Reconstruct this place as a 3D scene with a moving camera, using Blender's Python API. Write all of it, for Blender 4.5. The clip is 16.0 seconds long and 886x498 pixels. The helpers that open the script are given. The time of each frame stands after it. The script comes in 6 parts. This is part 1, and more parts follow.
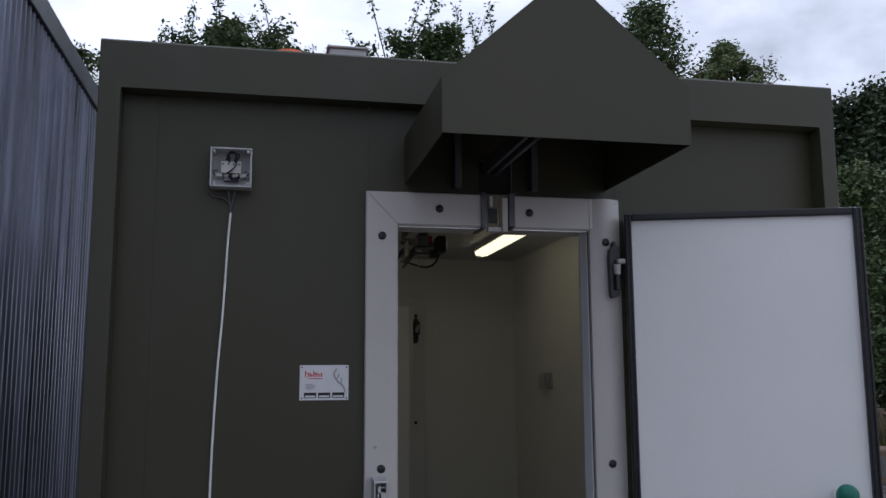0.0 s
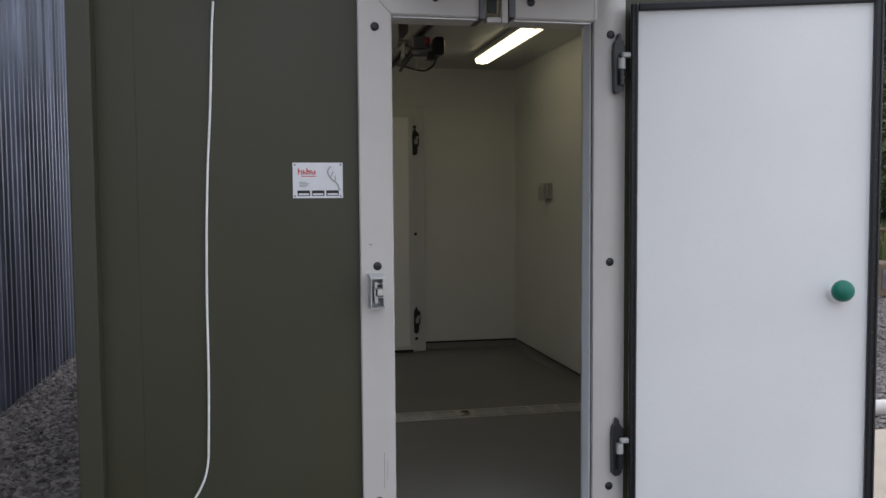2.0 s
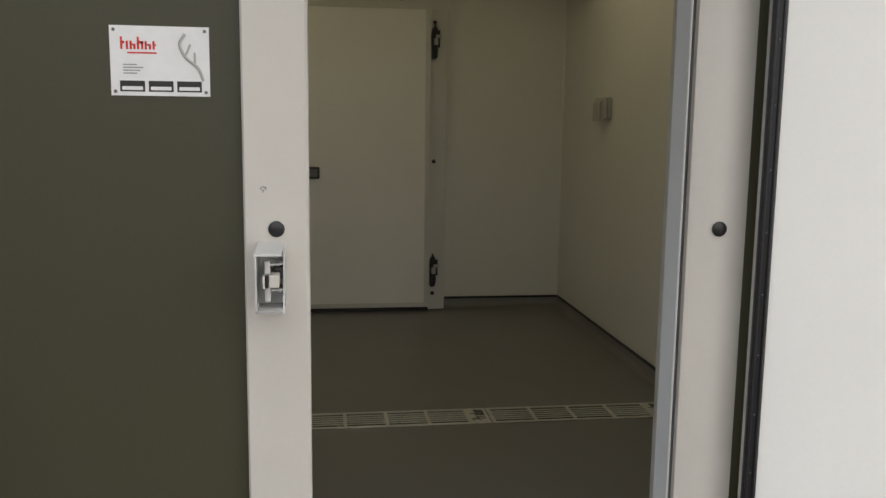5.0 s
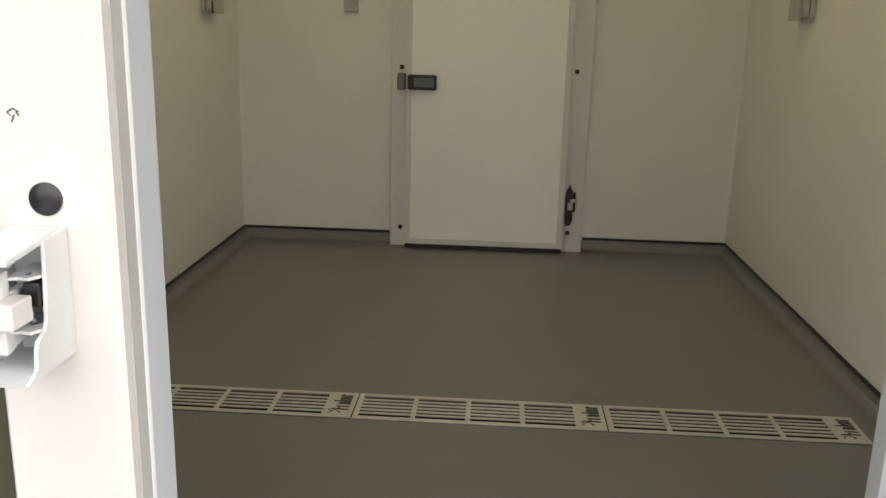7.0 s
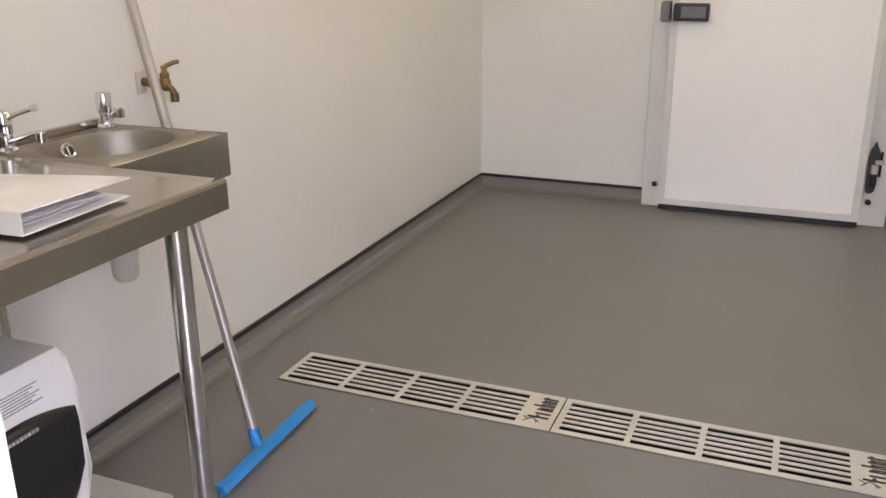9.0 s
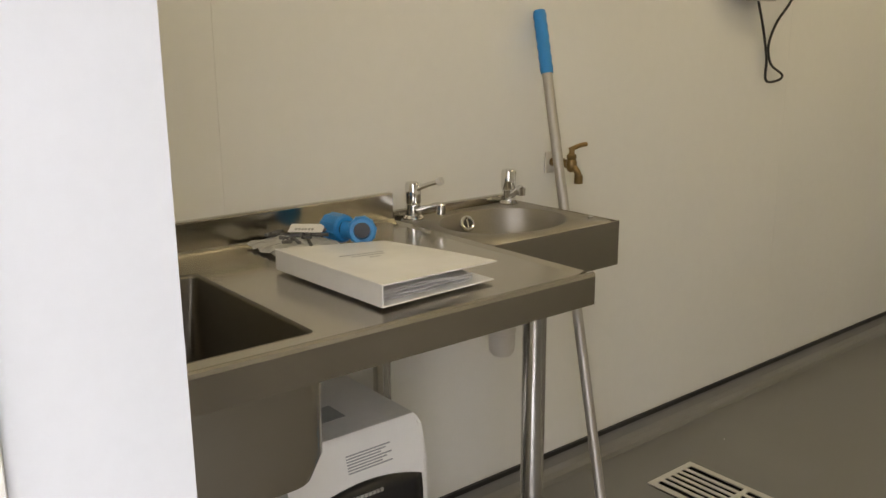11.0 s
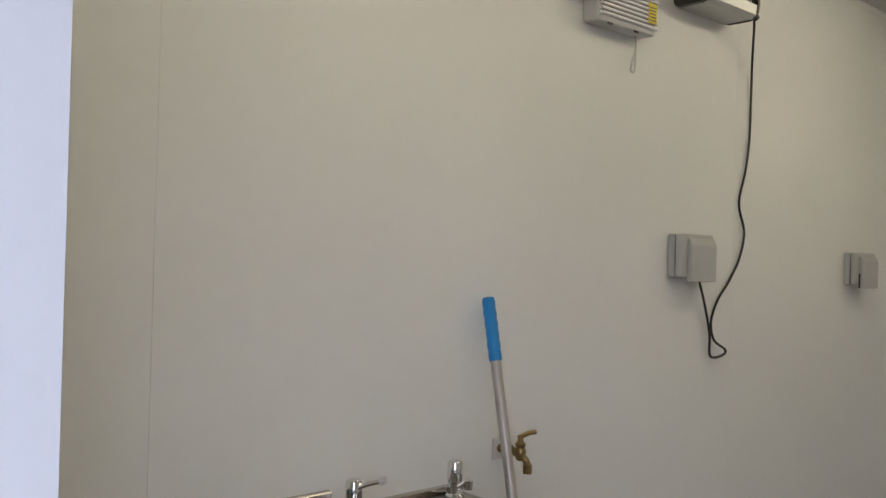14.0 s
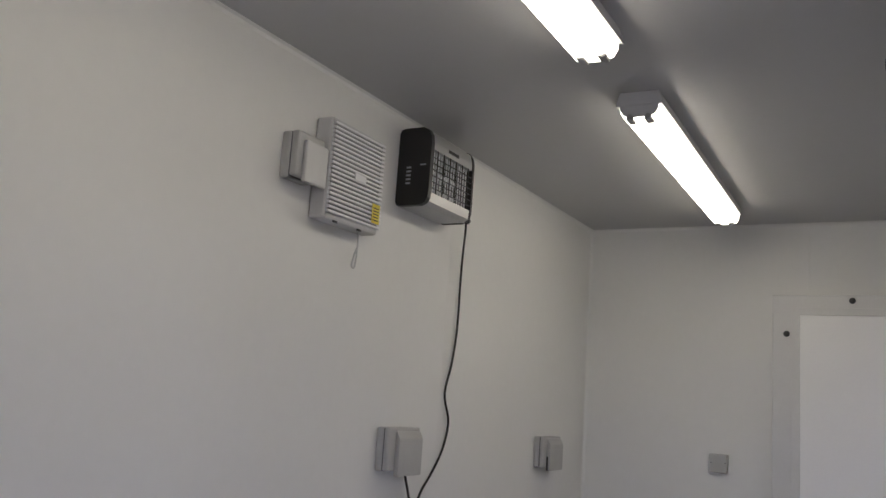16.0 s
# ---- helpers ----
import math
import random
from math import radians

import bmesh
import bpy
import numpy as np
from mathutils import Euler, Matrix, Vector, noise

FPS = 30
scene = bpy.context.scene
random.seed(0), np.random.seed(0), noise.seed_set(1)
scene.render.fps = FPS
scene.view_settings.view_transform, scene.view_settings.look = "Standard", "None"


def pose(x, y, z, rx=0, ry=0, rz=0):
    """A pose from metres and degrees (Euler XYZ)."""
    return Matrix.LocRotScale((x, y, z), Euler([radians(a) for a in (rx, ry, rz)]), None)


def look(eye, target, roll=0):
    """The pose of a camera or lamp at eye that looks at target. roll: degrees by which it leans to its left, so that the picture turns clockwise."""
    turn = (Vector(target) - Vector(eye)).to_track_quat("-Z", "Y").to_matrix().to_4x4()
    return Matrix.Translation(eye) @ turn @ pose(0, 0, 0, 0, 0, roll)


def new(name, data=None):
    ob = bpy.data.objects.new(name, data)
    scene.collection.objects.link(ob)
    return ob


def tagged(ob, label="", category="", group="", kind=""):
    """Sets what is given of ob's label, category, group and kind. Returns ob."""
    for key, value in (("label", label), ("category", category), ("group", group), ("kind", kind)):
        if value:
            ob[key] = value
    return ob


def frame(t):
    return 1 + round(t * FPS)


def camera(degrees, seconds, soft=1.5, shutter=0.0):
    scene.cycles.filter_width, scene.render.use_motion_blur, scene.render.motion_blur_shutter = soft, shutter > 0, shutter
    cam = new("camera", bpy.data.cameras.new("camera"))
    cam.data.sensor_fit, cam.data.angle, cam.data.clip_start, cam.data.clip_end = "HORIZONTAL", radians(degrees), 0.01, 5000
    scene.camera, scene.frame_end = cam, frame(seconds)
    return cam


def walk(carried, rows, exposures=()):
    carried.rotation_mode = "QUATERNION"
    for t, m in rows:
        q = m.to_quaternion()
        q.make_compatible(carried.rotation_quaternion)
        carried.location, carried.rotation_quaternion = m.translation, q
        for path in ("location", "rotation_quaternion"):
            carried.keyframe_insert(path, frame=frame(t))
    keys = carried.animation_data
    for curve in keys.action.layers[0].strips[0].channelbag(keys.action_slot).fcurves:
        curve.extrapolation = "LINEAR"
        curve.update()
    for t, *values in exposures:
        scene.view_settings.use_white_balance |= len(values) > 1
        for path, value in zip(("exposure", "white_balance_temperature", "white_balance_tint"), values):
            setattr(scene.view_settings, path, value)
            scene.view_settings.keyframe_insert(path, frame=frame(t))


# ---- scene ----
cam = camera(54.0, 16.0)
PATH = [
    (0, (0.6170, -3.4025, 1.4478), (1.0172, -1.4637, 1.7323), -0.30),
    (0.5, (0.6337, -3.3879, 1.4025), (1.0376, -1.4387, 1.5967), -0.30),
    (1, (0.6482, -3.3669, 1.3954), (1.0594, -1.4106, 1.4566), -0.36),
    (1.5, (0.6558, -3.3440, 1.3743), (1.0621, -1.3860, 1.3419), -0.31),
    (2, (0.6585, -3.3085, 1.3505), (1.0551, -1.3519, 1.2313), -0.40),
    (2.5, (0.7239, -3.2048, 1.3323), (1.0993, -1.2481, 1.1575), -0.54),
    (3, (0.8409, -2.9934, 1.3411), (1.1905, -1.0324, 1.1613), 0.07),
    (3.2, (0.8666, -2.9054, 1.3441), (1.2140, -0.9436, 1.1691), 0.34),
    (5.5, (1.2489, -1.4780, 1.2871), (1.4646, 0.4784, 0.9322), 0.57),
    (6, (1.3413, -1.2359, 1.2692), (1.4504, 0.7172, 0.8523), 0.66),
    (6.5, (1.4606, -1.0083, 1.2784), (1.4149, 0.9376, 0.8188), 1.71),
    (7, (1.5040, -0.7975, 1.2586), (1.3882, 1.1364, 0.7618), 1.41),
    (7.5, (1.5101, -0.5873, 1.2445), (1.3473, 1.3311, 0.7033), 0.21),
    (8, (1.5436, -0.4357, 1.2224), (1.1763, 1.4438, 0.6457), -0.36),
    (8.5, (1.5947, -0.2793, 1.2137), (0.9738, 1.5225, 0.6071), -0.13),
    (9, (1.5680, -0.1845, 1.2092), (0.8533, 1.5701, 0.5687), -0.35),
    (9.5, (1.5464, -0.1250, 1.2106), (0.6986, 1.5678, 0.5660), -0.99),
    (10, (1.5824, -0.0639, 1.2183), (0.4117, 1.4483, 0.6331), -0.49),
    (10.2, (1.6007, -0.0466, 1.2161), (0.3207, 1.3830, 0.6524), -0.65),
    (12.3, (1.5652, -0.0049, 1.2563), (-0.0533, 1.1118, 0.8909), 0.45),
    (12.5, (1.5683, -0.0061, 1.2615), (-0.0550, 1.1156, 0.9345), 0.47),
    (13, (1.5777, -0.0070, 1.2730), (-0.0494, 1.1279, 1.0190), 0.69),
    (13.5, (1.5573, 0.0130, 1.3097), (-0.0207, 1.2329, 1.1624), 1.21),
    (14, (1.5196, 0.0314, 1.3910), (0.0381, 1.3750, 1.3992), 1.59),
    (14.5, (1.4694, 0.0495, 1.4635), (0.1162, 1.5180, 1.5750), 2.30),
    (15, (1.4370, 0.0373, 1.5037), (0.2408, 1.6270, 1.7082), 3.59),
    (15.5, (1.4679, 0.0274, 1.5475), (0.3839, 1.6844, 1.8293), 4.35),
    (16, (1.4821, 0.0299, 1.5660), (0.5197, 1.7500, 1.9053), 4.01),
]
EXPOSURES = [(0, -1.12, 5700, 16), (1.0, -0.5, 6100, 17), (1.5, -0.35, 6100, 14), (3, -0.05, 6100, 12), (5.5, 0.4, 7150, 9), (6.5, 1.12, 6970, 12), (7, 1.45, 6950, 12), (7.5, 1.75, 6570, 12), (8, 2.15, 6470, 18), (8.5, 2.25, 6320, 23), (9, 2.65, 6120, 27), (9.5, 3.05, 5680, 23),
             (10, 2.2, 5920, 25), (10.2, 2.12, 6470, 21), (12.5, 1.85, 7120, 12), (13, 1.93, 6920, 10), (13.5, 1.82, 7170, 11), (14, 1.8, 5770, 20), (14.5, 1.85, 5450, 26), (15, 1.85, 5220, 29), (15.5, 1.6, 5320, 28), (16, 1.5, 5290, 27)]
walk(cam, [(t, look(eye, target, roll)) for t, eye, target, roll in PATH], EXPOSURES)

# ---- world and light ----
SUN_EL, SUN_AZ = radians(40), radians(35)   # azimuth from the y axis towards x
world = bpy.data.worlds.new("overcast_sky")
scene.world = world
world.use_nodes = True
wn, wl = world.node_tree.nodes, world.node_tree.links
wn.clear()
w_out = wn.new("ShaderNodeOutputWorld")
w_bg = wn.new("ShaderNodeBackground")
w_sky = wn.new("ShaderNodeTexSky")
w_sky.sky_type, w_sky.sun_disc = "NISHITA", False
w_sky.sun_elevation, w_sky.sun_rotation = SUN_EL, SUN_AZ
w_bg.inputs["Strength"].default_value = 0.1
w_tc = wn.new("ShaderNodeTexCoord")
w_map = wn.new("ShaderNodeMapping")
w_map.inputs["Scale"].default_value = (1.0, 1.0, 1.8)
w_cloud = wn.new("ShaderNodeTexNoise")
w_cloud.inputs["Scale"].default_value = 2.1
w_cloud.inputs["Detail"].default_value = 7
w_cloud.inputs["Roughness"].default_value = 0.55
w_ramp = wn.new("ShaderNodeValToRGB")
w_ramp.color_ramp.elements[0].position, w_ramp.color_ramp.elements[0].color = 0.36, (7.0, 7.45, 8.0, 1)
w_ramp.color_ramp.elements[1].position, w_ramp.color_ramp.elements[1].color = 0.56, (15.5, 15.8, 16.2, 1)
w_mix = wn.new("ShaderNodeMix")
w_mix.data_type = "RGBA"
w_mix.inputs[0].default_value = 0.9
wl.new(w_tc.outputs["Generated"], w_map.inputs["Vector"])
wl.new(w_map.outputs["Vector"], w_cloud.inputs["Vector"])
wl.new(w_cloud.outputs["Fac"], w_ramp.inputs["Fac"])
wl.new(w_sky.outputs["Color"], w_mix.inputs[6])
# the cloud layer is brighter round the veiled sun
w_dot = wn.new("ShaderNodeVectorMath")
w_dot.operation = "DOT_PRODUCT"
w_dot.inputs[1].default_value = (math.sin(SUN_AZ) * math.cos(SUN_EL), math.cos(SUN_AZ) * math.cos(SUN_EL), math.sin(SUN_EL))
w_glow = wn.new("ShaderNodeMapRange")
w_glow.interpolation_type = "SMOOTHSTEP"
w_glow.inputs["From Min"].default_value, w_glow.inputs["From Max"].default_value = -0.2, 1.0
w_glow.inputs["To Min"].default_value, w_glow.inputs["To Max"].default_value = 1.1, 1.75
w_lit = wn.new("ShaderNodeVectorMath")
w_lit.operation = "SCALE"
wl.new(w_tc.outputs["Generated"], w_dot.inputs[0])
wl.new(w_dot.outputs["Value"], w_glow.inputs["Value"])
wl.new(w_ramp.outputs["Color"], w_lit.inputs[0])
wl.new(w_glow.outputs["Result"], w_lit.inputs["Scale"])
wl.new(w_lit.outputs["Vector"], w_mix.inputs[7])
wl.new(w_mix.outputs[2], w_bg.inputs["Color"])
wl.new(w_bg.outputs["Background"], w_out.inputs["Surface"])

sun = new("sun", bpy.data.lights.new("sun", "SUN"))
sun.data.energy, sun.data.angle, sun.data.color = 0.5, radians(25), (1.0, 0.97, 0.93)
SUN_WAY = Vector((math.sin(SUN_AZ) * math.cos(SUN_EL), math.cos(SUN_AZ) * math.cos(SUN_EL), math.sin(SUN_EL)))
sun.matrix_world = look(SUN_WAY * 30, (0, 0, 0))
TUBE_STRENGTH = 3.0


# ---- materials ----
def paint(name, colour, rough=0.5, metal=0.0, vary=0.12, scale=3.0, fine=60.0, bump=0.05, stretch=(1, 1, 1), rough_vary=0.12, each=0.0, spec=0.5, dirt=None, dirt_amount=0.0):
    """A surface with broad stains and fine grain; each: how much the pieces differ from one another."""
    m = bpy.data.materials.new(name)
    m.use_nodes = True
    n, l = m.node_tree.nodes, m.node_tree.links
    b = n["Principled BSDF"]
    b.inputs["Metallic"].default_value = metal
    b.inputs["Specular IOR Level"].default_value = spec
    tc = n.new("ShaderNodeTexCoord")
    mp = n.new("ShaderNodeMapping")
    mp.inputs["Scale"].default_value = stretch
    l.new(tc.outputs["Object"], mp.inputs["Vector"])
    big, small = n.new("ShaderNodeTexNoise"), n.new("ShaderNodeTexNoise")
    big.inputs["Scale"].default_value, big.inputs["Detail"].default_value = scale, 5
    small.inputs["Scale"].default_value, small.inputs["Detail"].default_value = fine, 3
    for t in (big, small):
        l.new(mp.outputs["Vector"], t.inputs["Vector"])
    mixed = n.new("ShaderNodeMath")
    mixed.operation = "MULTIPLY_ADD"
    l.new(small.outputs["Fac"], mixed.inputs[0])
    mixed.inputs[1].default_value = 0.35
    l.new(big.outputs["Fac"], mixed.inputs[2])
    ramp = n.new("ShaderNodeMapRange")
    ramp.inputs["From Min"].default_value, ramp.inputs["From Max"].default_value = 0.42, 0.93
    ramp.inputs["To Min"].default_value, ramp.inputs["To Max"].default_value = 1 - vary, 1 + vary
    l.new(mixed.outputs[0], ramp.inputs["Value"])
    hsv = n.new("ShaderNodeHueSaturation")
    hsv.inputs["Color"].default_value = (*colour, 1)
    source = ramp.outputs["Result"]
    if each:
        info = n.new("ShaderNodeObjectInfo")
        e = n.new("ShaderNodeMapRange")
        e.inputs["To Min"].default_value, e.inputs["To Max"].default_value = 1 - each, 1 + each
        l.new(info.outputs["Random"], e.inputs["Value"])
        mul = n.new("ShaderNodeMath")
        mul.operation = "MULTIPLY"
        l.new(source, mul.inputs[0])
        l.new(e.outputs["Result"], mul.inputs[1])
        source = mul.outputs[0]
    l.new(source, hsv.inputs["Value"])
    colour_out = hsv.outputs["Color"]
    if dirt:
        spots = n.new("ShaderNodeTexNoise")
        spots.inputs["Scale"].default_value, spots.inputs["Detail"].default_value = scale * 2.3, 8
        l.new(mp.outputs["Vector"], spots.inputs["Vector"])
        k = n.new("ShaderNodeMapRange")
        k.inputs["From Min"].default_value, k.inputs["From Max"].default_value = 0.52, 0.75
        k.inputs["To Max"].default_value = dirt_amount
        l.new(spots.outputs["Fac"], k.inputs["Value"])
        mx = n.new("ShaderNodeMix")
        mx.data_type = "RGBA"
        l.new(k.outputs["Result"], mx.inputs[0])
        l.new(colour_out, mx.inputs[6])
        mx.inputs[7].default_value = (*dirt, 1)
        colour_out = mx.outputs[2]
    l.new(colour_out, b.inputs["Base Color"])
    r = n.new("ShaderNodeMapRange")
    r.inputs["To Min"].default_value, r.inputs["To Max"].default_value = max(rough - rough_vary, 0.02), min(rough + rough_vary, 1)
    l.new(big.outputs["Fac"], r.inputs["Value"])
    l.new(r.outputs["Result"], b.inputs["Roughness"])
    if bump:
        bp = n.new("ShaderNodeBump")
        bp.inputs["Strength"].default_value, bp.inputs["Distance"].default_value = bump, 0.004
        l.new(small.outputs["Fac"], bp.inputs["Height"])
        l.new(bp.outputs["Normal"], b.inputs["Normal"])
    return m


def glow(name, colour, strength):
    m = bpy.data.materials.new(name)
    m.use_nodes = True
    b = m.node_tree.nodes["Principled BSDF"]
    b.inputs["Base Color"].default_value = (0.8, 0.8, 0.78, 1)
    b.inputs["Emission Color"].default_value = (*colour, 1)
    b.inputs["Emission Strength"].default_value = strength
    return m


OLIVE = paint("olive_coated_steel", (0.0465, 0.0443, 0.0227), 0.5, vary=0.16, scale=1.3, fine=160, bump=0.04, stretch=(1, 1, 0.45), dirt=(0.058, 0.058, 0.046), dirt_amount=0.25)
OLIVE_TRIM = paint("olive_folded_trim", (0.053, 0.051, 0.030), 0.45, vary=0.14, scale=2, fine=140, bump=0.03, dirt=(0.07, 0.067, 0.055), dirt_amount=0.3)
# Near-black colour stands for the shade under the hood and in the slot.
HOOD_SHADE = paint("dark_hood_shade", (0.02, 0.02, 0.02), 0.7, vary=0.2)
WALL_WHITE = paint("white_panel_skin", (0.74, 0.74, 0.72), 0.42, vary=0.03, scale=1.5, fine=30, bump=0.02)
# Wall skin again, darkened to put the ceiling's underlit shade in its colour.
CEIL_SHADED = paint("shaded_ceiling_skin", (0.47, 0.47, 0.47), 0.45, vary=0.03, scale=1.5, fine=30, bump=0.02)
FRAME_WHITE = paint("white_frame_plastic", (0.585, 0.558, 0.525), 0.4, vary=0.04, scale=4, fine=90, bump=0.03, dirt=(0.55, 0.52, 0.48), dirt_amount=0.25)
LEAF_WHITE = paint("white_door_skin", (0.87, 0.87, 0.87), 0.38, vary=0.03, scale=2, fine=120, bump=0.02)
ALU = paint("brushed_aluminium", (0.62, 0.62, 0.62), 0.35, 0.9, vary=0.08, scale=4, fine=200, stretch=(1, 1, 0.1))
BLACK_RUBBER = paint("black_rubber", (0.010, 0.010, 0.013), 0.40, vary=0.25, scale=8, fine=120, bump=0.1)
BLACK_PLASTIC = paint("black_plastic", (0.011, 0.011, 0.013), 0.33, vary=0.2, scale=8)
GREY_PLASTIC = paint("grey_plastic", (0.42, 0.42, 0.41), 0.45, vary=0.06, scale=8, fine=150)
LIGHT_GREY = paint("light_grey_plastic", (0.56, 0.56, 0.56), 0.4, vary=0.05, scale=8, fine=150)
FLOOR_GREY = paint("grey_vinyl", (0.178, 0.174, 0.172), 0.36, vary=0.07, scale=1.1, fine=260, bump=0.06, dirt=(0.225, 0.221, 0.217), dirt_amount=0.35)
STEEL = paint("brushed_stainless", (0.48, 0.45, 0.395), 0.21, 1.0, vary=0.07, scale=3, fine=120, bump=0.03, stretch=(2.5, 0.25, 1))
STEEL_TUBE = paint("polished_steel_tube", (0.62, 0.61, 0.59), 0.2, 1.0, vary=0.06, scale=6, fine=120, bump=0.01)
CHROME = paint("chrome", (0.75, 0.75, 0.75), 0.08, 1.0, vary=0.03, rough_vary=0.03, bump=0)
GRATE_STEEL = paint("pressed_stainless", (0.66, 0.65, 0.62), 0.4, 0.6, vary=0.1, scale=6, fine=150)
JAMB_GREY = paint("pale_grey_frame", (0.65, 0.65, 0.645), 0.45, vary=0.05, scale=4, fine=90, bump=0.03)
# Blue of the sky's light is put into the reveal's own colour.
REVEAL_SKYLIT = paint("skylit_blue_grey_reveal", (0.60, 0.628, 0.67), 0.42, vary=0.04, scale=4, fine=90, bump=0.02)
# Near-black, not bare steel: the channel's shade is put in the colour.
DRAIN_SHADE = paint("shaded_drain", (0.018, 0.017, 0.016), 0.7, vary=0.3, scale=12)
# Darker than the worktop's steel: the bowl's inner shade is in the colour.
BOWL_SHADED_STEEL = paint("satin_shaded_bowl_steel", (0.19, 0.178, 0.16), 0.36, 1.0, vary=0.08, scale=4, fine=140, bump=0.02)
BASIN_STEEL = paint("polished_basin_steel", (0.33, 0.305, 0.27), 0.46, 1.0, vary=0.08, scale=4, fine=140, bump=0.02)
POLE_ALU = paint("dull_anodised_tube", (0.46, 0.44, 0.41), 0.48, 0.75, vary=0.1, scale=5, fine=160, bump=0.03, stretch=(1, 1, 0.1))
BRASS = paint("aged_brass", (0.24, 0.165, 0.075), 0.38, 1.0, vary=0.25, scale=30, fine=200)
BLUE = paint("blue_plastic", (0.012, 0.225, 0.60), 0.4, vary=0.08, scale=12, fine=150)
GREEN = paint("green_plastic", (0.006, 0.16, 0.11), 0.4, vary=0.12, scale=15, fine=120)
RED = paint("red_print", (0.6, 0.02, 0.02), 0.5, vary=0.08)
PAPER = paint("white_paper", (0.78, 0.78, 0.80), 0.7, vary=0.05, scale=20)
BINDER_WHITE = paint("glossy_white_binder", (0.80, 0.80, 0.80), 0.22, vary=0.03, scale=10, bump=0.01)
PRINT = paint("grey_print", (0.30, 0.31, 0.33), 0.6, vary=0.1)
INK = paint("black_print", (0.02, 0.02, 0.02), 0.6, vary=0.1)
SILVER = paint("silver_paint", (0.50, 0.50, 0.49), 0.35, 0.6, vary=0.06, scale=8)
YELLOW = paint("yellow_sticker", (0.75, 0.62, 0.02), 0.5, vary=0.06)
DARK_STEEL = paint("dark_galvanised_steel", (0.16, 0.16, 0.17), 0.5, 0.8, vary=0.3, scale=9, fine=90)
CLADDING = paint("weathered_steel_sheet", (0.13, 0.14, 0.18), 0.42, 0.5, vary=0.8, scale=3.2, fine=16, stretch=(1, 1, 0.09), dirt=(0.04, 0.045, 0.07), dirt_amount=0.85)
CAP_STEEL = paint("dark_steel_flashing", (0.045, 0.05, 0.058), 0.5, 0.2, vary=0.2)
CHECKER = paint("aluminium_tread_plate", (0.55, 0.55, 0.55), 0.32, 0.95, vary=0.12, scale=12)
GRAVEL = paint("grey_gravel", (0.105, 0.092, 0.086), 0.9, vary=0.45, scale=3, fine=70, bump=0.9, each=0.25)
BARK = paint("bark", (0.10, 0.075, 0.055), 0.9, vary=0.35, scale=9, fine=60, bump=0.6, stretch=(1, 1, 0.2))
WOOD = paint("weathered_wood", (0.17, 0.12, 0.08), 0.8, vary=0.3, scale=5, fine=80, bump=0.3)
WHITE_CABLE = paint("white_cable", (0.88, 0.88, 0.85), 0.4, vary=0.03, bump=0)
LAMP_BODY = paint("lamp_body", (0.66, 0.66, 0.66), 0.4, vary=0.04)
TUBE = glow("lit_tube_cover", (1.0, 0.87, 0.52), TUBE_STRENGTH)
ORANGE = paint("orange_plastic", (0.7, 0.12, 0.02), 0.5, vary=0.1)
SAND = paint("pale_concrete", (0.42, 0.36, 0.29), 0.85, vary=0.15, scale=3, fine=90, bump=0.3)


def leaf_material(name, colour, low=0.68, high=1.32, rough=0.55):
    """A surface whose separate pieces differ in tone."""
    m = paint(name, colour, rough, vary=0.25, scale=0.8, fine=6, bump=0)
    n, l = m.node_tree.nodes, m.node_tree.links
    geo = n.new("ShaderNodeNewGeometry")
    e = n.new("ShaderNodeMapRange")
    e.inputs["To Min"].default_value, e.inputs["To Max"].default_value = low, high
    l.new(geo.outputs["Random Per Island"], e.inputs["Value"])
    h = n["Hue/Saturation/Value"]
    mul = n.new("ShaderNodeMath")
    mul.operation = "MULTIPLY"
    old = h.inputs["Value"].links[0].from_socket
    l.new(old, mul.inputs[0])
    l.new(e.outputs["Result"], mul.inputs[1])
    l.new(mul.outputs[0], h.inputs["Value"])
    return m


STONE = leaf_material("gravel_stones", (0.13, 0.115, 0.108), 0.35, 1.9, 0.85)
LEAF_GREEN = leaf_material("leaves_mid_green", (0.075, 0.115, 0.036))
LEAF_DARK = leaf_material("leaves_dark_green", (0.040, 0.062, 0.024))
LEAF_LIGHT = leaf_material("leaves_light_green", (0.115, 0.150, 0.048))
GRASS = leaf_material("grass_blades", (0.12, 0.14, 0.04))


# ---- building helpers ----
LOCAL = set()


def thing(name, at, label="", category="", group="", kind="", m=None):
    """An Empty at a thing's base. With m its parts are given in its own axes, else in the world's."""
    ob = new(name)
    ob.empty_display_size = 0.05
    if m is None:
        ob.matrix_basis = Matrix.Translation(at)
    else:
        ob.matrix_basis = m
        LOCAL.add(ob.name)
    return tagged(ob, label, category, group, kind)


def part(name, bm, material, parent=None, label="", smooth=False):
    me = bpy.data.meshes.new(name)
    bmesh.ops.recalc_face_normals(bm, faces=bm.faces[:])
    if smooth:
        for f in bm.faces:
            f.smooth = True
        for e in bm.edges:
            if len(e.link_faces) == 2 and e.calc_face_angle(0) > radians(35):
                e.smooth = False
    bm.to_mesh(me)
    bm.free()
    me.materials.append(material)
    ob = new(name, me)
    if parent is not None:
        ob.parent = parent
        if parent.type == "EMPTY" and parent.name not in LOCAL:
            ob.matrix_parent_inverse = parent.matrix_basis.inverted()
    return tagged(ob, label)


def solid(name, bm, material, label, category, kind="", group="", smooth=False):
    return tagged(part(name, bm, material, None, smooth=smooth), label, category, group, kind)


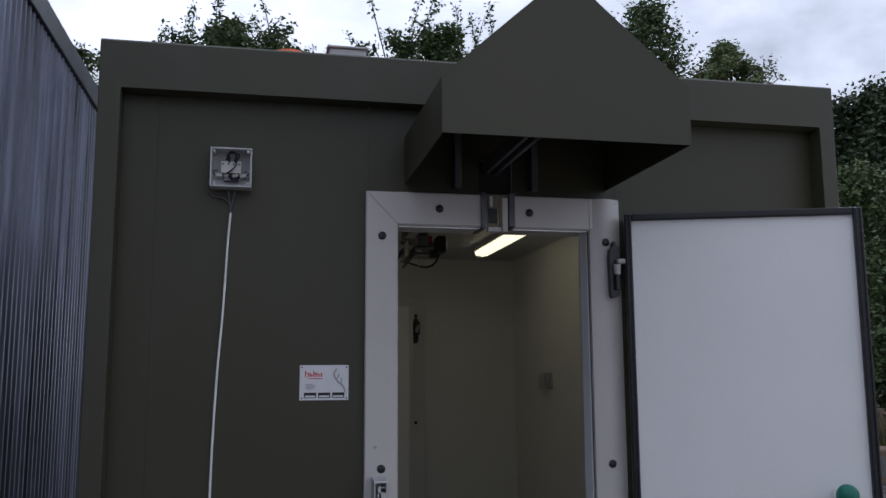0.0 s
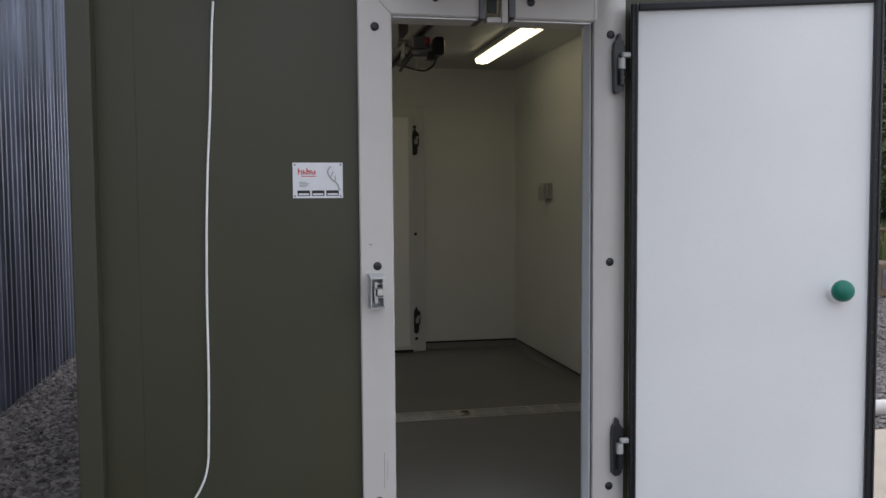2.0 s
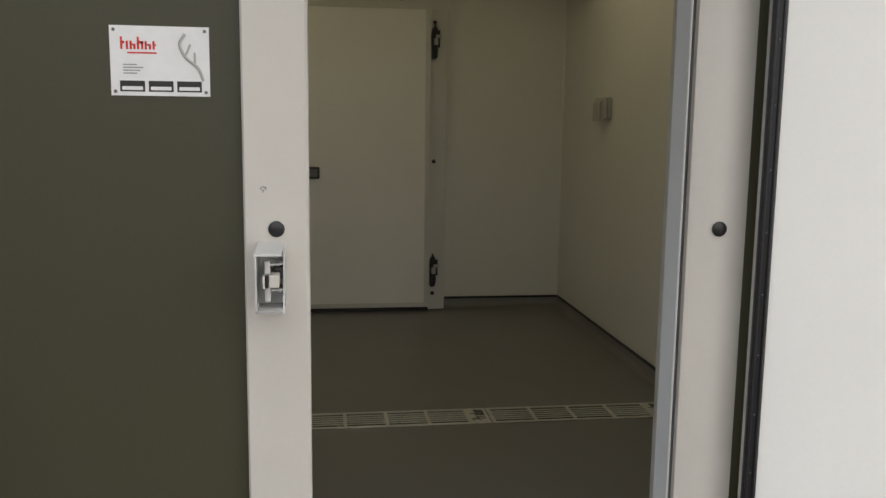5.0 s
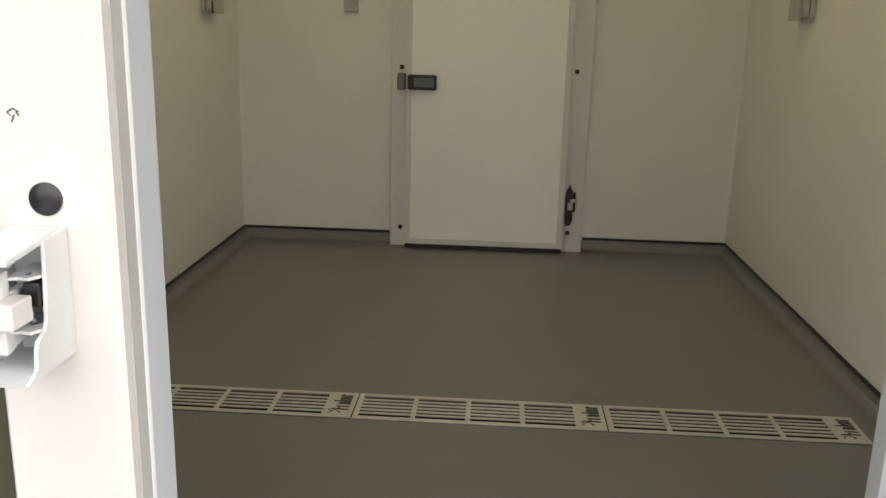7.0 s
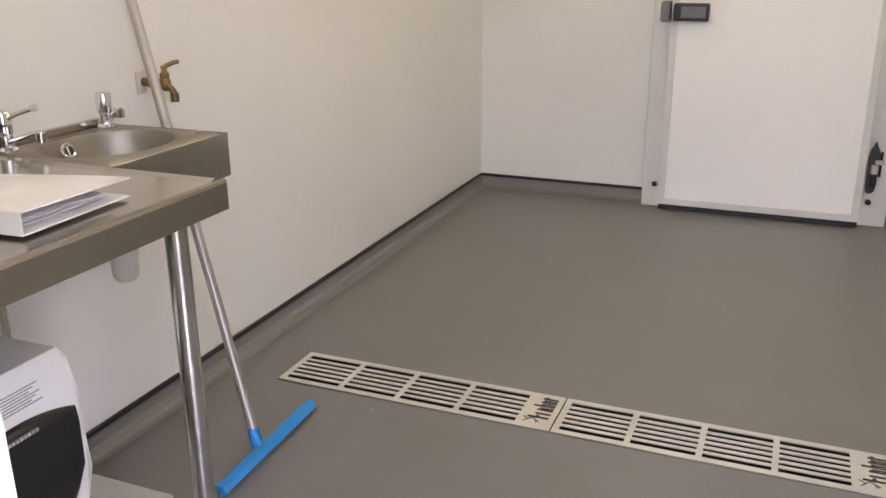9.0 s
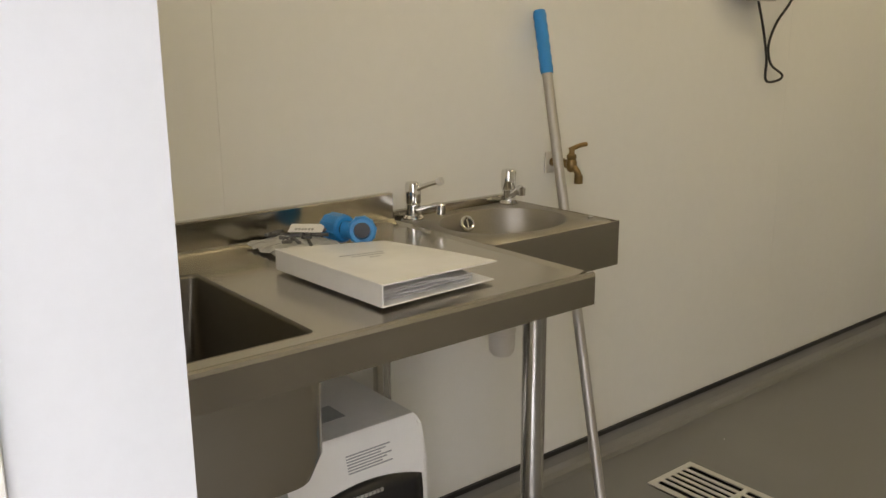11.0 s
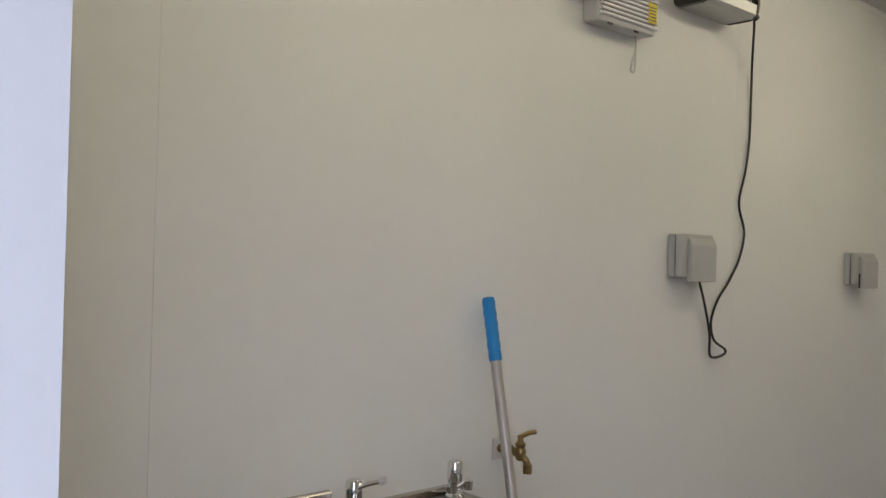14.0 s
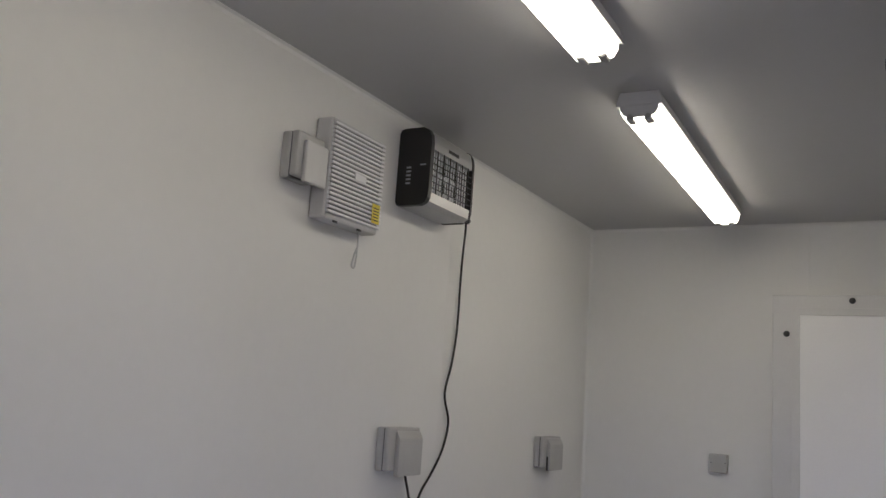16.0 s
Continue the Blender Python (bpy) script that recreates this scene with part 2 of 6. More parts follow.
def box(bm, x0, y0, z0, x1, y1, z1, bevel=0.0, seg=2):
    tmp = bmesh.new()
    bmesh.ops.create_cube(tmp, size=1)
    for v in tmp.verts:
        v.co = ((x0 + x1) / 2 + v.co.x * (x1 - x0), (y0 + y1) / 2 + v.co.y * (y1 - y0), (z0 + z1) / 2 + v.co.z * (z1 - z0))
    if bevel:
        bmesh.ops.bevel(tmp, geom=tmp.edges[:], offset=bevel, segments=seg, affect="EDGES", profile=0.5)
    return merge(bm, tmp)


def merge(bm, tmp):
    me = bpy.data.meshes.new("tmp")
    tmp.to_mesh(me)
    tmp.free()
    bm.from_mesh(me)
    bpy.data.meshes.remove(me)
    return bm


def boxes(*rows, bevel=0.0):
    bm = bmesh.new()
    for r in rows:
        box(bm, *r, bevel=bevel)
    return bm


def ring_points(centre, axis, radius, n):
    axis = Vector(axis).normalized()
    u = axis.orthogonal().normalized()
    v = axis.cross(u)
    return [Vector(centre) + radius * (math.cos(2 * math.pi * i / n) * u + math.sin(2 * math.pi * i / n) * v) for i in range(n)]


def cyl(bm, p0, p1, r0, r1=None, n=20):
    """A capped round bar from p0 to p1."""
    r1 = r0 if r1 is None else r1
    axis = Vector(p1) - Vector(p0)
    a = [bm.verts.new(p) for p in ring_points(p0, axis, r0, n)]
    b = [bm.verts.new(p) for p in ring_points(p1, axis, r1, n)]
    for i in range(n):
        bm.faces.new((a[i], a[(i + 1) % n], b[(i + 1) % n], b[i]))
    bm.faces.new(a[::-1])
    bm.faces.new(b)
    return bm


def smooth_path(points, per=8):
    """Catmull-Rom through the points."""
    pts = [Vector(p) for p in points]
    pts = [2 * pts[0] - pts[1]] + pts + [2 * pts[-1] - pts[-2]]
    out = []
    for i in range(1, len(pts) - 2):
        a, b, c, d = pts[i - 1:i + 3]
        for k in range(per):
            t = k / per
            out.append(0.5 * (2 * b + (c - a) * t + (2 * a - 5 * b + 4 * c - d) * t * t + (3 * b - a - 3 * c + d) * t ** 3))
    out.append(pts[-2])
    return out


def tube(bm, points, r, n=10, per=8, taper=1.0):
    pts = smooth_path(points, per) if per else [Vector(p) for p in points]
    rings, u = [], None
    for i, p in enumerate(pts):
        axis = (pts[min(i + 1, len(pts) - 1)] - pts[max(i - 1, 0)]).normalized()
        u = axis.orthogonal().normalized() if u is None else (u - axis * u.dot(axis)).normalized()
        v = axis.cross(u)
        rr = r * (1 + (taper - 1) * i / (len(pts) - 1))
        rings.append([bm.verts.new(p + rr * (math.cos(2 * math.pi * k / n) * u + math.sin(2 * math.pi * k / n) * v)) for k in range(n)])
    for a, b in zip(rings, rings[1:]):
        for k in range(n):
            bm.faces.new((a[k], a[(k + 1) % n], b[(k + 1) % n], b[k]))
    bm.faces.new(rings[0][::-1])
    bm.faces.new(rings[-1])
    return bm


def prism(bm, outline, axis, a, b):
    """An outline of 2D points, drawn out along an axis from a to b. Axis x: (y, z); y: (x, z); z: (x, y)."""
    put = {"x": lambda p, w: (w, p[0], p[1]), "y": lambda p, w: (p[0], w, p[1]), "z": lambda p, w: (p[0], p[1], w)}[axis]
    lo = [bm.verts.new(put(p, a)) for p in outline]
    hi = [bm.verts.new(put(p, b)) for p in outline]
    n = len(outline)
    for i in range(n):
        bm.faces.new((lo[i], lo[(i + 1) % n], hi[(i + 1) % n], hi[i]))
    bm.faces.new(lo[::-1])
    bm.faces.new(hi)
    return bm


def round_rect(x0, y0, x1, y1, r, n=5):
    out = []
    for cx, cy, s in ((x1 - r, y1 - r, 0), (x0 + r, y1 - r, 90), (x0 + r, y0 + r, 180), (x1 - r, y0 + r, 270)):
        for i in range(n + 1):
            a = radians(s + 90 * i / n)
            out.append((cx + r * math.cos(a), cy + r * math.sin(a)))
    return out


def lathe(bm, profile, centre, axis="z", n=32):
    """Turns a profile of (radius, height) round an axis through centre."""
    cx, cy, cz = centre
    rings = []
    for r, h in profile:
        ring = []
        for i in range(n):
            c, s = r * math.cos(2 * math.pi * i / n), r * math.sin(2 * math.pi * i / n)
            ring.append(bm.verts.new({"z": (cx + c, cy + s, cz + h), "y": (cx + c, cy + h, cz + s), "x": (cx + h, cy + c, cz + s)}[axis]))
        rings.append(ring)
    for a, b in zip(rings, rings[1:]):
        for i in range(n):
            bm.faces.new((a[i], a[(i + 1) % n], b[(i + 1) % n], b[i]))
    bm.faces.new(rings[0][::-1])
    bm.faces.new(rings[-1])
    return bm


def plug(parent, x, y, z, material=BLACK_PLASTIC, r=0.0135, axis="y"):
    """A domed black cap that hides a fixing bolt; it stands out towards -y."""
    return part("bolt_cap", lathe(bmesh.new(), [(r, 0), (r, -0.0025), (r * 0.7, -0.005), (r * 0.2, -0.006)], (x, y, z), axis, 20), material, parent, smooth=True)


# ---- the cabin's shell ----
W, D, H = 2.853, 4.229, 2.472          # inside width, depth and height
FW0, FW1 = 0.034, 0.165               # front wall
OX0, OX1, OZ = 1.139, 1.947, 2.04     # door opening
DY0, DY1, DX0, DX1 = 1.81, 2.012, 0.213, 2.737   # drain channel

floor = solid("floor", boxes((-0.04, 0.03, -0.12, W + 0.1, DY0, 0), (-0.04, DY1, -0.12, W + 0.1, D + 0.1, 0), (-0.04, DY0, -0.12, DX0, DY1, 0), (DX1, DY0, -0.12, W + 0.1, DY1, 0)),
              FLOOR_GREY, "plain grey vinyl floor of the cold room", "floor", "structure")
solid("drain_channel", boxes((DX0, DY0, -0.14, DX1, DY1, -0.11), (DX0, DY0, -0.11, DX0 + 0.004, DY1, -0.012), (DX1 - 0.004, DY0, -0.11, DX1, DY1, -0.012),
                             (DX0, DY0, -0.11, DX1, DY0 + 0.004, -0.012), (DX0, DY1 - 0.004, -0.11, DX1, DY1, -0.012)), DRAIN_SHADE, "drain channel sunk in the floor, shade in its dark colour", "drain", "structure")
ceiling = solid("ceiling", boxes((-0.04, FW1, H, W + 0.1, D, H + 0.08)), CEIL_SHADED, "plain white ceiling of insulated panels, greyed by painted shade", "ceiling", "structure")
solid("roof", boxes((-0.01, 0.16, H + 0.09, 3.05, D + 0.1, H + 0.13)), OLIVE_TRIM, "flat roof of the cabin", "roof", "structure")


def panel_wall(name, label, axis, at, thick, cuts, z1):
    """A wall of upright white insulated panels with fine joints between them."""
    wall = thing(name, (0, 0, 0), label, "wall", kind="structure")
    for a, b in zip(cuts, cuts[1:]):
        a, b = a + 0.0003, b - 0.0003
        bm = box(bmesh.new(), at, a, 0, at + thick, b, z1) if axis == "x" else box(bmesh.new(), a, at, 0, b, at + thick, z1)
        part("panel", bm, WALL_WHITE, wall)
    return wall


panel_wall("wall_left", "white insulated panel wall with fine upright joints", "x", -0.042, 0.042, [FW1, 0.703, 2.73, D + 0.08], H + 0.05)
panel_wall("wall_right", "white insulated panel wall with fine upright joints", "x", W, 0.1, [FW1, 1.15, 2.3, D + 0.08], H + 0.05)
panel_wall("wall_back", "white insulated panel wall at the end of the cold room", "y", D, 0.08, [0, 1.04, 1.88, W], H + 0.05)

front = thing("wall_front", (0, 0, 0), "olive green steel panel wall around the doorway", "wall", kind="structure")
SL0, SL1, SLZ = 1.478, 1.622, 2.33    # slot for the overhead rail
part("core", boxes((-0.005, FW0, -0.1, 1.08, FW1, H + 0.1), (OX1 + 0.012, FW0, -0.1, 3.06, FW1, H + 0.1), (1.08, FW0, OZ + 0.004, SL0, FW1, H + 0.1),
                   (SL1, FW0, OZ + 0.004, OX1 + 0.012, FW1, H + 0.1), (SL0, FW0, SLZ, SL1, FW1, H + 0.1)), WALL_WHITE, front)
for x0, x1, z0 in ((-0.005, 0.199, -0.12), (0.201, 1.02, -0.12), (2.075, 3.06, -0.12)):
    part("panel", boxes((x0, 0.024, z0, x1, FW0 - 0.001, H + 0.1), bevel=0.0012), OLIVE, front)
part("panel", boxes((1.024, 0.024, 2.165, SL0, FW0 - 0.001, H + 0.1), (SL1, 0.024, 2.165, 2.071, FW0 - 0.001, H + 0.1), (SL0, 0.024, SLZ, SL1, FW0 - 0.001, H + 0.1)), OLIVE, front)
for x in (0.2, 1.022, 2.073):
    part("joint_filler", boxes((x - 0.008, 0.0250, -0.1 if x < 1 else 2.17, x + 0.008, 0.0252, H + 0.05)), OLIVE, front)
part("reveal", prism(bmesh.new(), [(1.081, 0.036), (OX0 - 0.009, 0.036), (OX0 - 0.009, 0.069), (1.117, 0.168), (1.081, 0.168)], "z", 0.02, OZ), REVEAL_SKYLIT, front)
part("reveal", prism(bmesh.new(), [(OX1 + 0.011, 0.036), (OX1 - 0.004, 0.036), (OX1 - 0.015, 0.082), (OX1 - 0.012, 0.09), (OX1 + 0.011, 0.167)], "z", 0.02, OZ), REVEAL_SKYLIT, front)
part("reveal", boxes((OX0, 0.036, OZ, SL0, FW1 + 0.002, OZ + 0.004)), FRAME_WHITE, front)
part("reveal", boxes((SL1, 0.036, OZ, OX1, FW1 + 0.002, OZ + 0.004)), FRAME_WHITE, front)
# Plate added to darken the slot where there is only shade.
part("slot_shade_plate", boxes((SL0, 0.05, 2.19, SL1, 0.054, SLZ)), HOOD_SHADE, front, "dark plate painting the rail slot's shade")
part("corner_post", boxes((-0.012, -0.062, -0.12, 0.068, 0.022, 2.53), bevel=0.003), OLIVE_TRIM, front)
part("corner_post", boxes((3.022, -0.062, -0.12, 3.094, 0.022, 2.53), bevel=0.003), OLIVE_TRIM, front)
fascia = prism(bmesh.new(), [(-0.062, 2.527), (-0.062, 2.708), (-0.055, 2.716), (0.16, 2.716), (0.16, 2.70), (-0.045, 2.70), (-0.045, 2.54), (0.022, 2.54), (0.022, 2.527)], "x", -0.012, 3.094)
part("fascia", fascia, OLIVE_TRIM, front, "folded olive steel roof edge")

# coved skirting and its black capping strip
cove = [(0.0, 0.0), (0.05, 0.0), (0.034, 0.004), (0.020, 0.012), (0.010, 0.025), (0.006, 0.045), (0.006, 0.056), (0.0, 0.056)]
sk = thing("baseboard", (0, 0, 0), "grey coved vinyl skirting with a black capping strip", "skirting", kind="structure")
part("cove", prism(bmesh.new(), [(x + 0.0005, z + 0.001) for x, z in cove], "y", FW1, D), FLOOR_GREY, sk)
part("cove", prism(bmesh.new(), [(W - 0.0005 - x, z + 0.001) for x, z in cove], "y", FW1, D), FLOOR_GREY, sk)
for x0, x1 in ((0.0, 0.885), (2.018, W)):
    part("cove", prism(bmesh.new(), [(D - 0.0005 - y, z + 0.0015) for y, z in cove], "x", x0, x1), FLOOR_GREY, sk)
    part("capping_strip", boxes((x0 + 0.004, D - 0.011, 0.0575, x1 - 0.004, D - 0.0005, 0.072), bevel=0.002), BLACK_RUBBER, sk, "black capping strip")
part("capping_strip", boxes((0.0005, FW1, 0.0575, 0.011, D - 0.012, 0.072), bevel=0.002), BLACK_RUBBER, sk, "black capping strip")
part("capping_strip", boxes((W - 0.011, FW1, 0.0575, W - 0.0005, D - 0.012, 0.072), bevel=0.002), BLACK_RUBBER, sk, "black capping strip")
trim = thing("trim", (0, 0, 0), "thin white corner angles of the cold room", "trim", kind="structure")
for x in (0.0, W):
    s = 1 if x == 0 else -1
    part("corner_angle", prism(bmesh.new(), [(x + s * 0.0005, D - 0.0005), (x + s * 0.016, D - 0.0005), (x + s * 0.0075, D - 0.0035), (x + s * 0.0035, D - 0.0075), (x + s * 0.0005, D - 0.016)], "z", 0.075, H), WALL_WHITE, trim)
    part("ceiling_angle", prism(bmesh.new(), [(x + s * 0.0005, H - 0.0005), (x + s * 0.014, H - 0.0005), (x + s * 0.005, H - 0.005), (x + s * 0.0005, H - 0.014)], "y", FW1, D - 0.017), WALL_WHITE, trim)
part("ceiling_angle", prism(bmesh.new(), [(D - 0.0005, H - 0.0005), (D - 0.014, H - 0.0005), (D - 0.005, H - 0.005), (D - 0.0005, H - 0.014)], "x", 0.017, W - 0.017), WALL_WHITE, trim)


# ---- the entrance ----
def entrance_frame():
    f = thing("door_frame", (OX0, 0, 0), "white plastic cold-room door frame with black bolt caps", "door frame", kind="structure")
    x0, x1, z1 = 1.007, 2.085, 2.177
    left = [(x0, 0.022), (x0, 0.004), (x0 + 0.004, 0.0), (OX0 - 0.008, 0.0), (OX0 - 0.002, 0.006), (OX0 - 0.002, 0.022)]
    part("jamb", prism(bmesh.new(), left, "z", 0.03, z1 - 0.002), FRAME_WHITE, f)
    right = [(x1, 0.022)] + [(x1 - 0.122 * k / 16, -0.015 * math.sin(math.pi * k / 16) + 0.011 * (1 - k / 16) ** 2.2) for k in range(16)] + [(OX1 + 0.012, 0.0), (OX1 + 0.002, 0.006), (OX1 + 0.002, 0.022)]
    part("jamb", prism(bmesh.new(), right, "z", 0.03, z1 - 0.002), FRAME_WHITE, f, "white hinge jamb with a rounded face", smooth=True)
    for a, b in ((OX0 - 0.001, SL0), (SL1, OX1 + 0.001)):
        part("head", prism(bmesh.new(), [(0.022, OZ + 0.002), (0.006, OZ + 0.002), (0.0, OZ + 0.008), (0.0, z1 - 0.004), (0.004, z1), (0.022, z1)], "x", a, b), FRAME_WHITE, f)
    for a, b, y in ((OX0 - 0.0095, OX0 - 0.0012, -0.0004), (OX1 + 0.0012, OX1 + 0.0135, -0.0022)):
        part("corner_piece", prism(bmesh.new(), [(0.006, OZ + 0.003), (y, OZ + 0.009), (y, z1 - 0.004), (0.006, z1 - 0.001)], "x", a, b), FRAME_WHITE, f)
    part("edge_seal", boxes((OX0 - 0.006, 0.0225, 0.03, OX0 - 0.001, 0.0475, OZ)), GREY_PLASTIC, f, "grey seal strip")
    part("edge_strip", boxes((OX0 - 0.012, 0.046, 0.03, OX0 - 0.001, 0.062, OZ), bevel=0.004), LEAF_WHITE, f, "bright white edge strip")
    part("edge_seal", boxes((OX1 - 0.001, 0.0225, 0.03, OX1 + 0.004, 0.030, OZ)), DARK_STEEL, f, "dark seal strip")
    part("edge_strip", boxes((OX1 - 0.004, 0.0305, 0.03, OX1 + 0.004, 0.044, OZ), bevel=0.003), LEAF_WHITE, f, "bright white edge strip")
    part("edge_strip", boxes((OX0 + 0.005, 0.022, OZ - 0.004, SL0, 0.034, OZ + 0.0015), (SL1, 0.022, OZ - 0.004, OX1 - 0.005, 0.034, OZ + 0.0015)), ALU, f, "thin bright edge strip")
    for x, z in ((1.072, 1.995), (1.072, 1.088), (1.069, 0.17), (1.306, 2.112), (1.686, 2.107)):
        plug(f, x, 0.0, z, r=0.0165)
    for z in (1.99, 1.085, 0.165):
        plug(f, 2.012, -0.0135, z, r=0.0165)
    # mitre lines at the upper corners
    for xa, xb in ((x0 + 0.006, OX0 - 0.006), (x1 - 0.006, OX1 + 0.006)):
        bm = bmesh.new()
        a, b = Vector((xa, -0.0008 if xa < 1.5 else -0.0015, z1 - 0.006)), Vector((xb, -0.0008, OZ + 0.008))
        tube(bm, [a, b], 0.0011, 6, 0)
        part("mitre_joint", bm, PRINT, f)
    return f


entrance_frame()

hood = thing("rail_hood", (1.603, -0.35, 2.2), "olive steel gabled hood over the doorway rail", "hood")
HX0, HX1, HY, HZ0, HZ1, HT = 1.165, 2.035, -0.745, 2.217, 2.408, 2.80
gable = [(HX0, HZ0), (HX1, HZ0), (HX1, HZ1 + 0.012), ((HX0 + HX1) / 2, HT), (HX0, HZ1)]
part("front_panel", prism(bmesh.new(), gable, "y", HY, HY + 0.004), OLIVE, hood)
part("side_panel", boxes((HX0, HY + 0.005, HZ0, HX0 + 0.004, 0.0235, HZ1)), OLIVE, hood)
part("side_panel", boxes((HX1 - 0.004, HY + 0.005, HZ0, HX1, 0.0235, HZ1 + 0.012)), OLIVE, hood)
for xa, za in ((HX0, HZ1), (HX1, HZ1 + 0.012)):
    xm = (HX0 + HX1) / 2
    out = [(xa, za), (xm, HT), (xm, HT - 0.005), (xa + (0.003 if xa < xm else -0.003), za - 0.005)]
    part("roof_panel", prism(bmesh.new(), out, "y", HY + 0.005, -0.064), OLIVE_TRIM, hood)
    # Dark sheet under the roof panel draws the shade inside the hood.
    part("shade_lining", prism(bmesh.new(), [(x, z - 0.012) for x, z in out], "y", HY + 0.006, 0.02), HOOD_SHADE, hood)
for x in (1.365, 1.69):
    part("upright", boxes((x, -0.03, HZ0 - 0.02, x + 0.028, 0.02, 2.52), bevel=0.002), DARK_STEEL, hood)

rail = thing("overhead_rail", (1.53, 1.7, 2.3), "galvanised twin overhead meat rail", "rail")
for x in (1.508, 1.552):
    part("track", boxes((x - 0.008, HY + 0.03, 2.268, x + 0.008, 3.9, 2.326), bevel=0.003), DARK_STEEL, rail)
for y in (-0.55, 0.9, 2.2, 3.5):
    part("hanger", boxes((1.50, y, 2.326, 1.56, y + 0.05, H if y > 0 else 2.74), bevel=0.002), DARK_STEEL, rail)
br = thing("rail_bracket", (1.55, 0.0, 2.1), "white and grey bracket in the rail slot over the door", "bracket")
part("cheek", boxes((SL0, -0.010, 2.036, SL0 + 0.022, 0.15, 2.185), bevel=0.002), DARK_STEEL, br)
part("cheek", boxes((SL1 - 0.026, -0.010, 2.045, SL1, 0.15, 2.185), bevel=0.002), DARK_STEEL, br)
part("flap", boxes((SL0 + 0.088, -0.012, 2.022, SL0 + 0.112, 0.03, 2.165), bevel=0.002), FRAME_WHITE, br)
part("tongue", boxes((SL0 + 0.03, -0.004, 2.024, SL0 + 0.087, 0.03, 2.044), bevel=0.002), FRAME_WHITE, br)
part("spacer", boxes((SL0 + 0.036, -0.006, 2.125, SL0 + 0.05, 0.02, 2.17), bevel=0.002), LIGHT_GREY, br)
part("flap", boxes((SL0 + 0.034, -0.004, 2.06, SL0 + 0.07, 0.01, 2.12), bevel=0.002), BLACK_PLASTIC, br)


def entrance_leaf():
    ang = -20.0
    L = thing("door_1", (0, 0, 0), "open white insulated cold-room door with a black gasket", "door", kind="structure", m=pose(2.076, -0.060, 0.06, 0, 0, ang))
    w, h, t = 0.922, 2.0425, 0.075
    part("slab", boxes((0.004, 0.004, 0.0, w - 0.004, t, h), bevel=0.004), LEAF_WHITE, L)
    g = 0.036
    for r in ((0, -0.014, 0, 0.030, 0.006, h), (w - 0.022, -0.014, 0, w + 0.014, 0.006, h), (0.030, -0.014, h - 0.030, w - 0.022, 0.006, h)):
        part("gasket", boxes(r, bevel=0.006), BLACK_RUBBER, L, "black rubber gasket")
    for x in (0.008, 0.023, w - 0.013, w + 0.005):
        part("gasket_lip", boxes((x - 0.003, -0.019, 0.004, x + 0.003, -0.012, h - 0.004), bevel=0.002), BLACK_RUBBER, L)
    part("bottom_sweep", boxes((g, -0.008, -0.012, w - g, 0.006, 0.02), bevel=0.003), GREY_PLASTIC, L)
    for i in range(15):
        for x in (w - 0.004, 0.0155):
            part("rivet", lathe(bmesh.new(), [(0.0026, 0), (0.002, -0.0016), (0.001, -0.0022)], (x, -0.0135, 0.1 + i * 0.132), "y", 8), DARK_STEEL, L)
    kx, kz = 0.797, 0.922
    knob = part("release_knob", lathe(bmesh.new(), [(0.026, 0.0), (0.024, -0.012), (0.020, -0.016), (0.024, -0.022), (0.037, -0.03), (0.042, -0.044), (0.040, -0.06), (0.030, -0.072), (0.014, -0.078), (0.003, -0.079)], (kx, 0.004, kz), "y", 28), GREEN, L, "round green release knob", smooth=True)
    part("knob_collar", lathe(bmesh.new(), [(0.036, 0.004), (0.037, -0.034), (0.034, -0.042), (0.026, -0.043)], (kx - 0.009, 0.004, kz - 0.012), "y", 28), LEAF_WHITE, knob, "white collar", smooth=True)
    return L


entrance_leaf()


def hinge(name, x, y, z, group):
    """A cold-room door hinge: a long rounded black shell with a grey knuckle."""
    hg = thing(name, (x, y, z), "grey and black rising cold-room door hinge", "hinge", group)
    shape = [(0.0, 0.022), (0.005, 0.016), (0.008, 0.0), (0.017, -0.010), (0.021, -0.03), (0.022, -0.17), (0.018, -0.2), (0.008, -0.212), (-0.010, -0.215), (-0.019, -0.205), (-0.022, -0.05), (-0.018, -0.015), (-0.006, 0.0), (-0.004, 0.014)]
    part("shell", prism(bmesh.new(), [(x + a, z + 0.107 + b) for a, b in shape], "y", y - 0.03, y), BLACK_PLASTIC, hg)
    k = bmesh.new()
    cyl(k, (x + 0.006, y - 0.036, z - 0.012), (x + 0.006, y - 0.036, z + 0.03), 0.015)
    part("knuckle", k, GREY_PLASTIC, hg, "grey knuckle", smooth=True)
    k = bmesh.new()
    cyl(k, (x + 0.006, y - 0.036, z - 0.075), (x + 0.006, y - 0.036, z - 0.013), 0.013)
    part("pin", k, BLACK_PLASTIC, hg, smooth=True)
    part("arm", boxes((x + 0.004, y - 0.054, z + 0.032, x + 0.044, y - 0.03, z + 0.052), bevel=0.005), GREY_PLASTIC, hg, "grey hinge arm")
    part("hinge_leaf", boxes((x + 0.023, y - 0.022, z - 0.03, x + 0.036, y - 0.004, z + 0.085), bevel=0.004), BLACK_PLASTIC, hg)
    return hg


hinge("door_hinge", 2.036, -0.018, 1.862, "entrance door hinges")
hinge("door_hinge", 2.036, -0.018, 0.322, "entrance door hinges")


